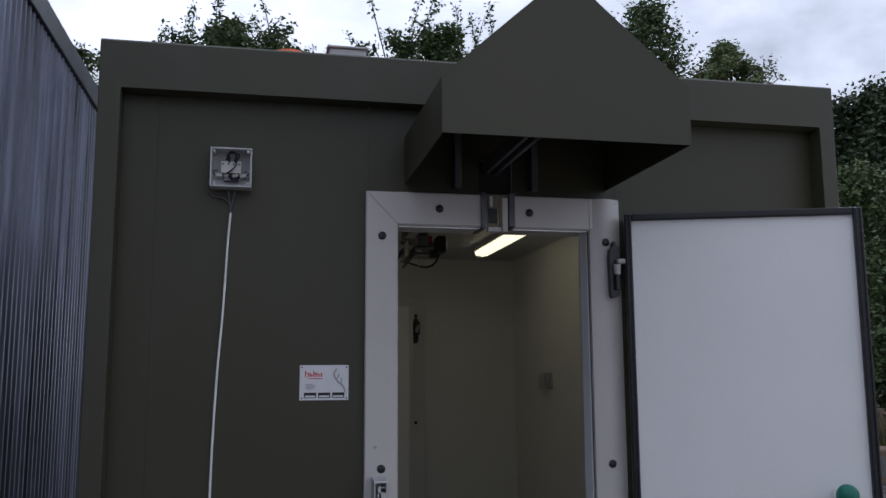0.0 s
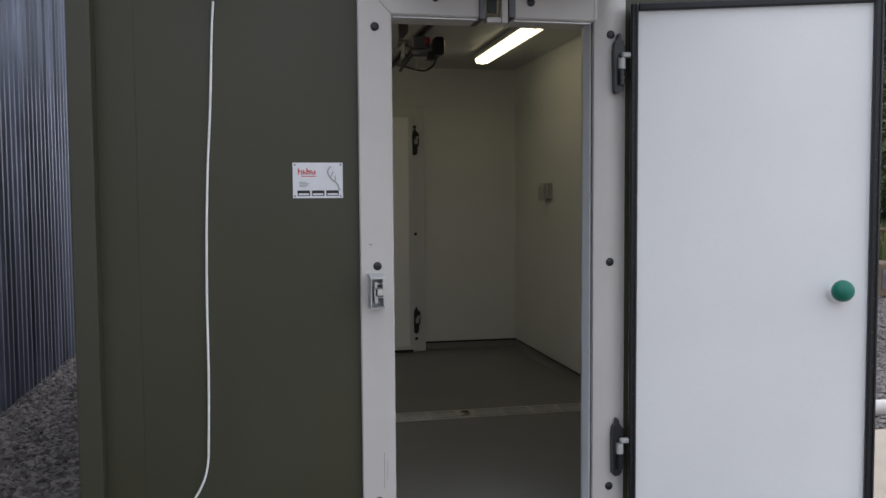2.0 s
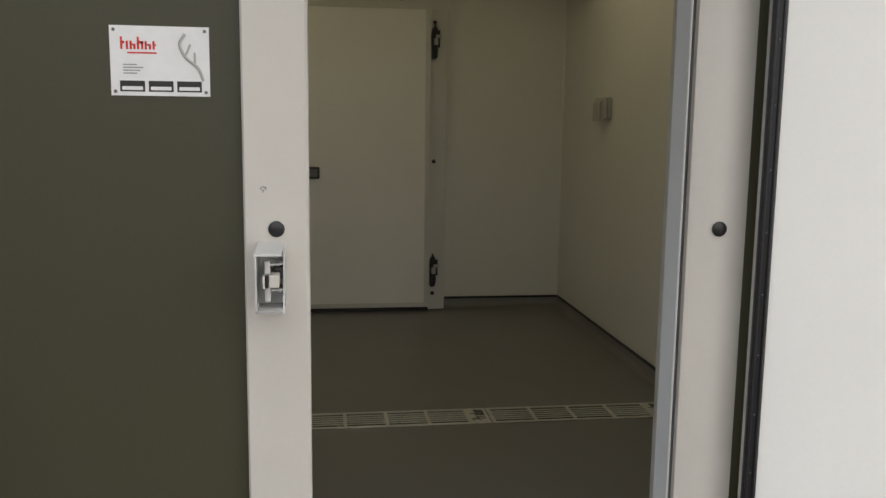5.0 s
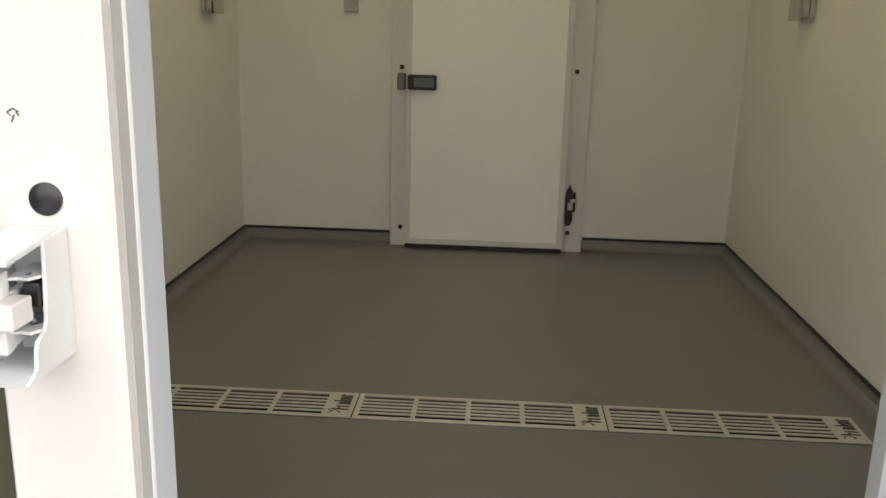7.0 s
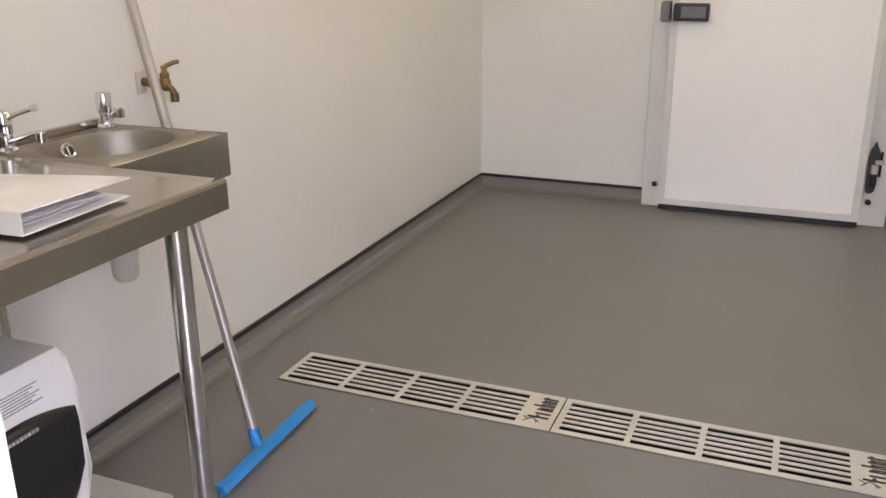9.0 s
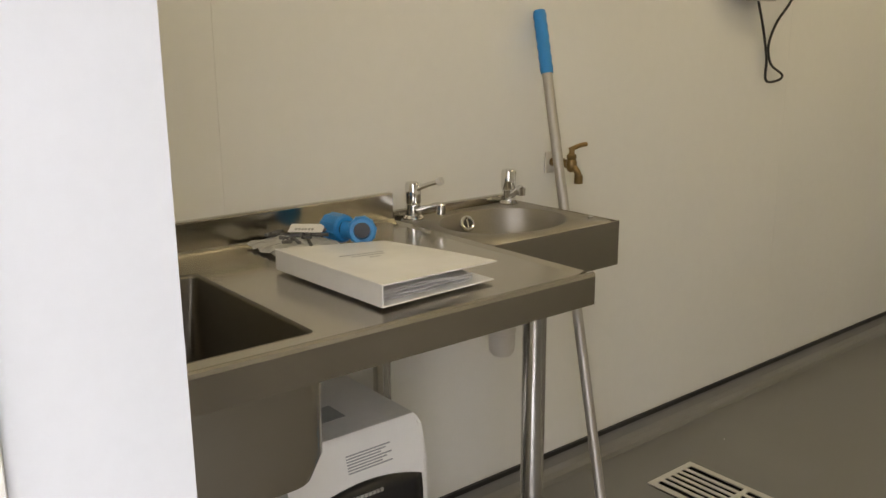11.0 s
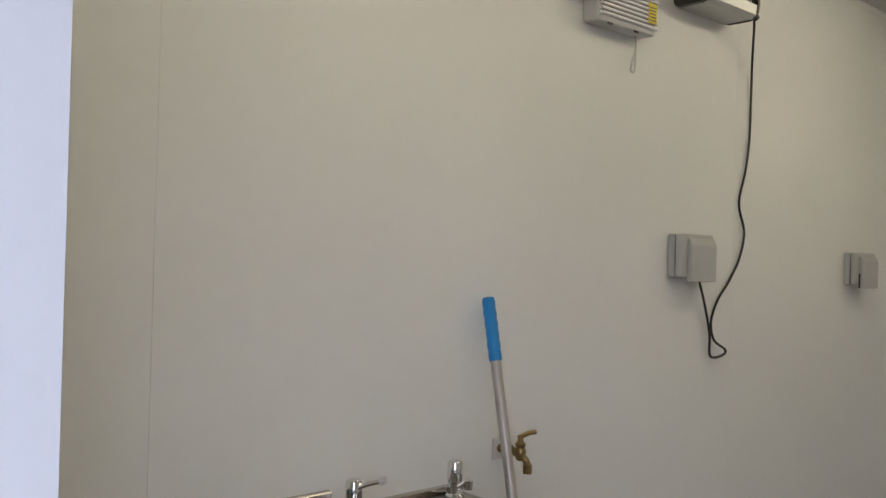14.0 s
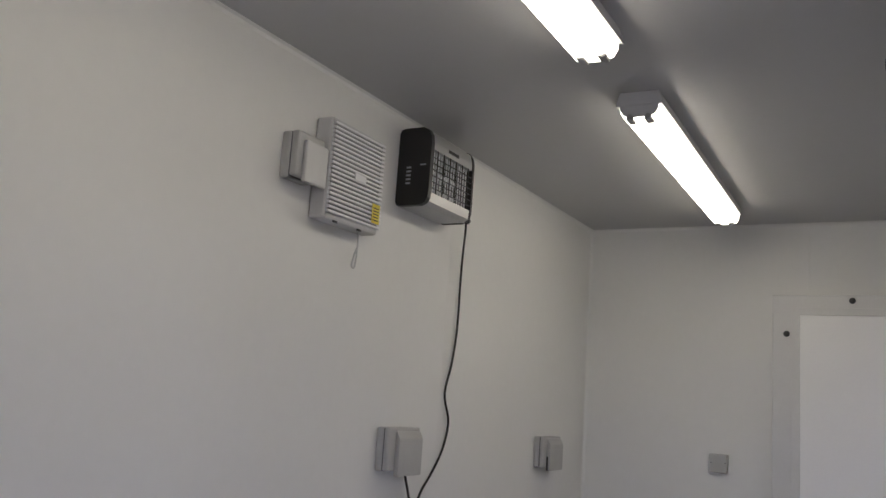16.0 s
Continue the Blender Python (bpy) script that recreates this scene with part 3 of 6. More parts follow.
def strike_box():
    """The grey latch keeper on the jamb: a deep open box with ribs, a slide and a latch bolt."""
    x0, x1, z0, z1, y0 = 1.034, 1.090, 0.932, 1.061, -0.102
    s = thing("latch_keeper", (1.06, 0, z0), "light grey plastic latch keeper box on the door jamb", "latch")
    part("back_plate", boxes((x0, -0.006, z0, x1, -0.0005, z1), bevel=0.001), LIGHT_GREY, s)
    side = [(-0.006, z0 + 0.001), (-0.006, z1 - 0.001), (-0.044, z1 - 0.004), (-0.046, z1 - 0.040), (-0.050, z0 + 0.050), (-0.054, z0 + 0.042), (-0.068, z0 + 0.036), (-0.072, z0 + 0.028), (-0.074, z0 + 0.010), (-0.092, z0 + 0.001)]
    part("side_wall", prism(bmesh.new(), side, "x", x1 - 0.004, x1), LIGHT_GREY, s)
    part("side_wall", prism(bmesh.new(), [(-0.006, z0 + 0.001), (-0.006, z1 - 0.001), (y0 + 0.004, z1 - 0.008), (y0, z1 - 0.014), (y0, z0 + 0.010), (y0 + 0.006, z0 + 0.003)], "x", x0, x0 + 0.0035), LIGHT_GREY, s)
    part("top_wall", prism(bmesh.new(), [(y0, z1 - 0.013), (y0 + 0.001, z1 - 0.008), (-0.006, z1 + 0.001), (-0.006, z1 - 0.004)], "x", x0 + 0.0036, x1 - 0.0041), LIGHT_GREY, s)
    part("bottom_wall", prism(bmesh.new(), [(y0 + 0.002, z0 + 0.003), (y0, z0 + 0.008), (-0.006, z0 + 0.005), (-0.006, z0)], "x", x0 + 0.0036, x1 - 0.0041), LIGHT_GREY, s)
    for z, run in ((z0 + 0.040, -0.066), (z1 - 0.038, -0.062)):
        part("rib", prism(bmesh.new(), [(x0 + 0.024, run), (x0 + 0.036, run + 0.004), (x1 - 0.010, run + 0.002), (x1 - 0.0045, run + 0.014), (x1 - 0.0045, -0.0065), (x0 + 0.024, -0.0065)], "z", z, z + 0.003), LIGHT_GREY, s)
    slide = part("slide", boxes((x0 + 0.017, -0.074, z0 + 0.022, x0 + 0.028, -0.060, z1 - 0.028), bevel=0.002), LIGHT_GREY, s)
    part("slide_foot", boxes((x0 + 0.018, -0.060, z0 + 0.026, x0 + 0.027, -0.0065, z1 - 0.050), bevel=0.001), LIGHT_GREY, slide)
    bolt = part("bolt", boxes((x0 + 0.026, -0.092, z0 + 0.052, x0 + 0.046, -0.055, z0 + 0.077), bevel=0.0025), FRAME_WHITE, s, "white latch bolt")
    part("bolt_edge", boxes((x0 + 0.019, -0.093, z0 + 0.052, x0 + 0.0255, -0.062, z0 + 0.077), bevel=0.0015), BLACK_PLASTIC, bolt, "black bolt edge")
    part("bolt_face", boxes((x0 + 0.014, -0.094, z0 + 0.051, x0 + 0.0185, -0.064, z0 + 0.076), bevel=0.0015), FRAME_WHITE, bolt)
    part("bolt_pad", boxes((x0 + 0.034, -0.050, z0 + 0.062, x0 + 0.0505, -0.0065, z0 + 0.086), bevel=0.002), BLACK_PLASTIC, s, "black latch pad")
    for z in (z0 + 0.049, z0 + 0.092):
        part("screw", lathe(bmesh.new(), [(0.0032, 0.0), (0.0032, -0.004), (0.001, -0.0055)], (x0 + 0.040, -0.045, z), "y", 10), DARK_STEEL, s, smooth=True)
    return s


strike_box()

tread = thing("threshold_plate", (1.54, 0.06, 0.02), "aluminium tread plate over the door sill", "threshold", kind="structure")
part("plate", boxes((OX0 + 0.002, -0.10, 0.001, OX1 - 0.002, 0.165, 0.022), bevel=0.002), CHECKER, tread)
bars = bmesh.new()
for i in range(22):
    for j in range(7):
        cx, cy, a = OX0 + 0.03 + i * 0.036, -0.085 + j * 0.036, radians(45 if (i + j) % 2 else -45)
        d = Vector((math.cos(a), math.sin(a), 0)) * 0.012
        e = Vector((-math.sin(a), math.cos(a), 0)) * 0.003
        c = Vector((cx, cy, 0.0222))
        q = [bars.verts.new(c + v) for v in (-d, e, d, -e)]
        top = [bars.verts.new(c + v * 0.6 + Vector((0, 0, 0.002))) for v in (-d, e, d, -e)]
        bars.faces.new(top)
        for k in range(4):
            bars.faces.new((q[k], q[(k + 1) % 4], top[(k + 1) % 4], top[k]))
tagged(part("tread_bars", bars, CHECKER, tread), kind="stuff")


# ---- inside: back door ----
def back_door():
    y = D - 0.082
    d = thing("door_2", (1.45, D, 0), "closed white insulated door with black latch and hinges", "door", kind="structure")
    prof = lambda a, b: [(a, D - 0.0005), (a, y + 0.004), (a + (0.004 if b > a else -0.004), y), (b, y), (b, D - 0.0005)]
    part("jamb", prism(bmesh.new(), prof(0.893, 1.01), "z", 0.002, 2.0445), JAMB_GREY, d)
    part("jamb", prism(bmesh.new(), prof(2.01, 1.88), "z", 0.002, 2.0445), JAMB_GREY, d)
    part("head", prism(bmesh.new(), [(D - 0.0005, 2.045), (y, 2.045), (y, 2.126), (y + 0.004, 2.13), (D - 0.0005, 2.13)], "x", 0.893, 2.01), JAMB_GREY, d)
    leaf = part("leaf", boxes((0.983, y - 0.058, 0.03, 1.893, y - 0.002, 2.065), bevel=0.006), LEAF_WHITE, d)
    e = 0.032
    for r in ((0.983, 0.03, 0.983 + e, 2.065), (1.893 - e, 0.03, 1.893, 2.065), (0.983 + e, 0.03, 1.893 - e, 0.03 + e), (0.983 + e, 2.065 - e, 1.893 - e, 2.065)):
        part("edge_profile", boxes((r[0], y - 0.0625, r[1], r[2], y - 0.0585, r[3]), bevel=0.0015), JAMB_GREY, leaf)
    part("door_sweep", boxes((0.985, y - 0.05, 0.004, 1.891, y - 0.004, 0.03)), BLACK_RUBBER, leaf, "black rubber sweep")
    lever = part("latch_body", boxes((0.995, y - 0.104, 0.915, 1.155, y - 0.064, 0.995), bevel=0.008), BLACK_PLASTIC, leaf, "black latch handle")
    part("latch_slot", boxes((1.03, y - 0.106, 0.93, 1.14, y - 0.104, 0.98), bevel=0.001), DARK_STEEL, lever)
    part("keeper", boxes((0.938, y - 0.10, 0.912, 0.980, y - 0.0005, 1.0), bevel=0.006), DARK_STEEL, d, "dark steel latch keeper")
    for x in (0.953, 1.927):
        for z in (1.956, 1.031, 0.114):
            plug(d, x, y, z)
    plug(d, 1.22, y, 2.105)
    plug(d, 1.70, y, 2.105)
    hinge("door_hinge", 1.925, y, 1.82, "back door hinges")
    hinge("door_hinge", 1.925, y, 0.27, "back door hinges")


back_door()


# ---- inside: drain grates ----
def grate(x0, x1):
    g = thing("drain_grate", (x0, DY0, 0), "stainless steel slotted drain grate in the floor", "drain grate", "drain grates")
    y0, y1, z0, z1 = DY0 + 0.003, DY1 - 0.003, 0.0004, 0.0036
    end = 0.095
    xs = [x0 + 0.02 + i * (x1 - x0 - 0.02 - end) / 4 for i in range(5)]
    bm = bmesh.new()
    box(bm, x0 + 0.002, y0, z0, x1 - 0.002, y0 + 0.02, z1)
    box(bm, x0 + 0.002, y1 - 0.02, z0, x1 - 0.002, y1, z1)
    box(bm, x0 + 0.002, y0 + 0.02, z0, xs[0], y1 - 0.02, z1)
    box(bm, xs[4] - 0.008, y0 + 0.02, z0, x1 - 0.002, y1 - 0.02, z1)
    for x in xs[1:4]:
        box(bm, x - 0.008, y0 + 0.02, z0, x + 0.008, y1 - 0.02, z1)
    part("rim", bm, GRATE_STEEL, g)
    edges = [xs[0]] + [v for x in xs[1:4] for v in (x - 0.008, x + 0.008)] + [xs[4] - 0.008]
    pitch = (y1 - y0 - 0.04) / 6
    for k in range(4):
        a, b = edges[2 * k], edges[2 * k + 1]
        for i in range(1, 6):
            yc = y0 + 0.02 + i * pitch
            part("bar", boxes((a, yc - 0.0065, z0, b, yc + 0.0065, z1 - 0.0005)), GRATE_STEEL, g)
    # the maker's mark: plain dark strokes
    mk = bmesh.new()
    mx = x1 - 0.052
    for i, (w, h) in enumerate(((0.017, 0.060), (0.008, 0.044), (0.017, 0.044), (0.018, 0.060), (0.018, 0.044), (0.014, 0.044))):
        yy, xx = y0 + 0.056 + i * 0.0215, mx + 0.034
        box(mk, xx - h, yy, z1, xx, yy + 0.0085, z1 + 0.0006)
        if w > 0.01:
            box(mk, xx - 0.038, yy + 0.0086, z1, xx - 0.029, yy + w, z1 + 0.0006)
        if 1 < i < 5:
            box(mk, xx - 0.0289, yy + w - 0.007, z1, xx, yy + w, z1 + 0.0006)
    part("maker_mark", mk, INK, g, "dark maker's mark")
    mk = bmesh.new()
    for a, b in (((-0.03, 0.03), (-0.01, 0.055)), ((-0.01, 0.055), (0.012, 0.035)), ((-0.02, 0.042), (-0.034, 0.055)), ((0.0, 0.046), (0.006, 0.03))):
        tube(mk, [(mx + a[0], y0 + a[1], z1), (mx + b[0], y0 + b[1], z1)], 0.0018, 6, 0)
    part("maker_emblem", mk, DARK_STEEL, g)
    return g


for a, b in ((DX0, 1.057), (1.057, 1.899), (1.899, DX1)):
    grate(a, b)


# ---- inside: lamps ----
def tube_lamp(x, y0, y1, turn=0.0):
    z = H
    lm = thing("ceiling_light", (x, (y0 + y1) / 2, z), "lit twin-tube fluorescent ceiling light with clear cover", "ceiling light", "ceiling lights")
    part("housing", prism(bmesh.new(), [(x - 0.066, z - 0.040), (x - 0.066, z - 0.034), (x - 0.056, z - 0.0005), (x + 0.056, z - 0.0005), (x + 0.066, z - 0.034), (x + 0.066, z - 0.040)], "y", y0, y1), LAMP_BODY, lm)
    prof = [(x - 0.056, z - 0.041), (x - 0.055, z - 0.058), (x - 0.046, z - 0.073), (x - 0.024, z - 0.080), (x + 0.024, z - 0.080), (x + 0.046, z - 0.073), (x + 0.055, z - 0.058), (x + 0.056, z - 0.041)]
    part("cover", prism(bmesh.new(), prof, "y", y0 + 0.010, y1 - 0.010), TUBE, lm, "glowing ribbed cover")
    for a, b in ((y0 + 0.003, y0 + 0.0095), (y1 - 0.0095, y1 - 0.003)):
        cap = part("end_cap", prism(bmesh.new(), [(p, q + 0.006) for p, q in prof], "y", a, b), LAMP_BODY, lm)
        for dx in (-0.026, 0.026):
            ya, yb = (a, a + 0.045) if a < (y0 + y1) / 2 else (b - 0.045, b)
            part("tube_holder", boxes((x + dx - 0.011, ya, z - 0.084, x + dx + 0.011, yb, z - 0.060), bevel=0.005), GREY_PLASTIC, cap)
    lm.matrix_basis = lm.matrix_basis @ Matrix.Rotation(turn, 4, "Z")
    return lm


tube_lamp(0.765, 2.36, 3.84, 0.027)
tube_lamp(0.812, 0.43, 1.94, 0.012)
tube_lamp(2.345, 1.90, 3.42)


# ---- inside: boxes on the walls ----
def wall_socket(name, label, x, y0, y1, z0, z1, face=1, depth=0.055, open_side=True, ajar=False):
    """A weatherproof socket: back box, seam and hinged lid. face: 1 stands out towards +x, -1 towards -x."""
    s = thing(name, (x, (y0 + y1) / 2, z0), label, "socket", "wall sockets")
    X = lambda a, b: (min(x + face * a, x + face * b), max(x + face * a, x + face * b))
    def bx(name, a, b, ya, yb, za, zb, mat, bev=0.004, lab="", par=s):
        p, q = X(a, b)
        return part(name, boxes((p, ya, za, q, yb, zb), bevel=bev), mat, par, lab)
    bx("back_box", 0.0005, depth * 0.45, y0, y1, z0, z1, GREY_PLASTIC, 0.006)
    bx("seal", depth * 0.45, depth * 0.5, y0 + 0.003, y1 - 0.003, z0 + 0.003, z1 - 0.003, DARK_STEEL, 0.001)
    body = bx("front_box", depth * 0.5, depth * 0.85, y0, y1, z0 + 0.002, z1, GREY_PLASTIC, 0.006)
    a, b = x + face * depth * 0.85, x + face * depth * 1.12
    zt, zl, ya, yb = z1 - 0.010, z0 - 0.013, y0 + 0.040, y1 - 0.004
    bm = prism(bmesh.new(), [(a, zl), (b, zl), (b, zt - 0.024), (a + (b - a) * 0.35, zt - 0.004), (a, zt)], "y", ya, yb)
    bmesh.ops.bevel(bm, geom=bm.edges[:], offset=0.003, segments=2, affect="EDGES", profile=0.6)
    part("lid", bm, GREY_PLASTIC, body)
    if ajar:
        # Black strip paints the shade in the gap beside the ajar lid.
        bx("lid_gap_shade", depth * 0.85, depth * 0.97, ya - 0.005, ya - 0.0005, zl + 0.001, zl + 0.060, BLACK_PLASTIC, 0.001, "black strip for the shade in the ajar lid's gap", par=body)
    if open_side:
        bx("cable_notch", depth * 0.6, depth * 0.8, (y0 + y1) / 2, (y0 + y1) / 2 + 0.03, z0 - 0.006, z0, BLACK_PLASTIC, 0.001, par=body)
    return s


wall_socket("wall_socket", "grey weatherproof socket box with a black flex hanging below", 0.0, 2.342, 2.53, 1.335, 1.469)
wall_socket("wall_socket", "grey weatherproof socket box near the end wall, lid ajar", 0.0, 3.602, 3.80, 1.305, 1.436, ajar=True)
wall_socket("wall_socket", "grey weatherproof socket box beneath the light", W, 3.19, 3.37, 1.33, 1.455, -1)
blank = thing("blanking_plate", (0.668, D, 1.32), "small grey blanking plate on the end wall", "plate")
bp = part("plate", boxes((0.613, D - 0.028, 1.322, 0.697, D - 0.0005, 1.406), bevel=0.005), GREY_PLASTIC, blank)
for dx in (0.624, 0.686):
    part("screw", lathe(bmesh.new(), [(0.003, 0), (0.002, -0.001)], (dx, D - 0.028, 1.367), "y", 8), DARK_STEEL, bp)


def extractor_fan():
    y0, y1, z0, z1, t = 1.90, 2.165, 2.032, 2.322, 0.058
    f = thing("extractor_fan", (0, 2.06, z0), "white louvred extractor fan with a yellow sticker", "extractor fan")
    body = part("casing", boxes((0.0005, y0, z0, t, y1, z1), bevel=0.008), LIGHT_GREY, f)
    part("grille_back", boxes((t, y0 + 0.012, z0 + 0.022, t + 0.002, y1 - 0.010, z1 - 0.014)), DARK_STEEL, f)
    n = 21
    for i in range(n):
        z = z0 + 0.018 + i * (z1 - z0 - 0.026) / n
        part("slat", prism(bmesh.new(), [(t + 0.0005, z), (t + 0.009, z - 0.001), (t + 0.010, z + 0.0005), (t + 0.010, z + 0.0050), (t + 0.009, z + 0.0060), (t + 0.0005, z + 0.0060)], "y", y0 + 0.004, y1 - 0.003), LEAF_WHITE, f)
    part("badge", boxes((t + 0.010, 2.012, 2.166, t + 0.0125, 2.068, 2.186), bevel=0.0006), LEAF_WHITE, f)
    st = part("sticker", boxes((t + 0.0102, y1 - 0.052, z0 + 0.03, t + 0.0112, y1 - 0.012, z0 + 0.088)), YELLOW, f, "yellow warning sticker")
    part("sticker_print", boxes(*[(t + 0.0112, y1 - 0.047, z0 + 0.038 + i * 0.009, t + 0.0116, y1 - 0.018, z0 + 0.041 + i * 0.009) for i in range(5)]), INK, st)
    for y in (1.945, 2.065):
        part("cable_entry", boxes((t - 0.006, y, z0 - 0.004, t - 0.0015, y + 0.02, z0 + 0.002), bevel=0.001), BLACK_PLASTIC, body)
    hk = bmesh.new()
    tube(hk, [(0.022, 2.118, z0 - 0.045), (0.02, 2.108, z0 - 0.075), (0.018, 2.105, z0 - 0.10), (0.02, 2.117, z0 - 0.102), (0.02, 2.123, z0 - 0.06), (0.022, 2.12, z0 + 0.002)], 0.0026, 6)
    part("pull_cord", hk, LIGHT_GREY, f, "thin pale pull cord", smooth=True)
    sw = thing("isolator_switch", (0, 1.83, 2.09), "grey fan isolator switch beside the extractor fan", "switch")
    part("back_box", boxes((0.0005, 1.762, 2.112, 0.03, 1.86, 2.24), bevel=0.006), GREY_PLASTIC, sw)
    part("seal", boxes((0.03, 1.765, 2.115, 0.033, 1.857, 2.237)), DARK_STEEL, sw)
    fr = part("front_box", boxes((0.033, 1.762, 2.116, 0.056, 1.878, 2.24), bevel=0.006), GREY_PLASTIC, sw)
    part("lid", boxes((0.056, 1.785, 2.103, 0.07, 1.88, 2.218), bevel=0.005), LIGHT_GREY, fr)


extractor_fan()


def fly_killer():
    y0, y1, z0, z1, t = 2.340, 2.645, 2.167, 2.424, 0.122
    f = thing("insect_killer", (0, 2.53, z0), "black and silver electric insect killer with wire grille", "insect killer")
    side = [(0.0005, z0 + 0.014), (0.006, z0 + 0.003), (0.016, z0), (t - 0.03, z0), (t - 0.012, z0 + 0.008), (t - 0.003, z0 + 0.024), (t, z0 + 0.045), (t, z1 - 0.05), (t - 0.004, z1 - 0.026), (t - 0.014, z1 - 0.009), (t - 0.034, z1), (0.02, z1), (0.007, z1 - 0.004), (0.0005, z1 - 0.016)]
    for a, b in ((y0, y0 + 0.02), (y1 - 0.012, y1)):
        sp = part("side_panel", prism(bmesh.new(), side, "y", a, b), BLACK_PLASTIC, f, "black end panel")
        if a == y0:
            for i in range(5):
                part("vent_mark", boxes((0.035, y0 - 0.0008, z0 + 0.07 + i * 0.013, 0.052, y0 + 0.0003, z0 + 0.076 + i * 0.013)), GREY_PLASTIC, sp)
            part("name_mark", boxes((0.085, y0 - 0.0008, z0 + 0.13, 0.106, y0 + 0.0003, z0 + 0.134)), GREY_PLASTIC, sp)
    part("top_panel", prism(bmesh.new(), [(0.0005, z1 - 0.07), (t - 0.003, z1 - 0.07), (t - 0.003, z1 - 0.046), (t - 0.011, z1 - 0.014), (t - 0.032, z1 - 0.003), (0.0005, z1 - 0.003)], "y", y0 + 0.0205, y1 - 0.0125), SILVER, f, "silver top panel")
    part("badge", boxes((t - 0.006, 2.46, z1 - 0.055, t - 0.001, 2.53, z1 - 0.045)), BLACK_PLASTIC, f)
    part("tray", prism(bmesh.new(), [(0.0005, z0 + 0.002), (t - 0.022, z0 + 0.002), (t - 0.006, z0 + 0.014), (t - 0.003, z0 + 0.045), (0.0005, z0 + 0.045)], "y", y0 + 0.0205, y1 - 0.0125), SILVER, f, "silver catch tray")
    part("back_panel", boxes((0.0005, y0 + 0.021, z0 + 0.046, 0.006, y1 - 0.013, z1 - 0.071)), DARK_STEEL, f)
    for z in (z0 + 0.085, z0 + 0.14):
        m = bmesh.new()
        cyl(m, (0.05, y0 + 0.022, z), (0.05, y1 - 0.014, z), 0.009)
        part("lamp_tube", m, LEAF_WHITE, f, "pale ultraviolet tube", smooth=True)
    for i in range(15):
        y = y0 + 0.034 + i * (y1 - y0 - 0.06) / 14
        part("grid_wire", boxes((0.100, y, z0 + 0.045, 0.104, y + 0.0045, z1 - 0.07)), LEAF_WHITE, f)
    for i in range(6):
        y = y0 + 0.05 + i * (y1 - y0 - 0.09) / 5
        part("guard_wire", boxes((t - 0.005, y, z0 + 0.045, t - 0.002, y + 0.003, z1 - 0.07)), BLACK_PLASTIC, f)
    for i in range(6):
        z = z0 + 0.06 + i * 0.02
        part("guard_wire", boxes((t - 0.006, y0 + 0.02, z, t - 0.002, y1 - 0.012, z + 0.0018)), BLACK_PLASTIC, f)
    c = bmesh.new()
    tube(c, [(0.10, 2.65, 2.185), (0.09, 2.67, 2.15), (0.05, 2.74, 2.11), (0.018, 2.795, 2.05), (0.010, 2.808, 1.96), (0.010, 2.806, 1.82), (0.010, 2.785, 1.70), (0.010, 2.746, 1.585), (0.010, 2.786, 1.49),
             (0.012, 2.755, 1.40), (0.014, 2.685, 1.32), (0.016, 2.615, 1.26), (0.016, 2.578, 1.19), (0.016, 2.60, 1.13), (0.018, 2.668, 1.095), (0.018, 2.645, 1.077), (0.016, 2.578, 1.080), (0.016, 2.572, 1.15), (0.018, 2.535, 1.245), (0.035, 2.47, 1.325)], 0.0042, 8, 6)
    part("flex", c, BLACK_RUBBER, f, "black mains flex", smooth=True)
    m = bmesh.new()
    cyl(m, (0.10, 2.64, 2.19), (0.10, 2.664, 2.18), 0.011)
    part("gland", m, BLACK_PLASTIC, f, smooth=True)


fly_killer()


# ---- inside: sink unit ----
TZ = 0.823


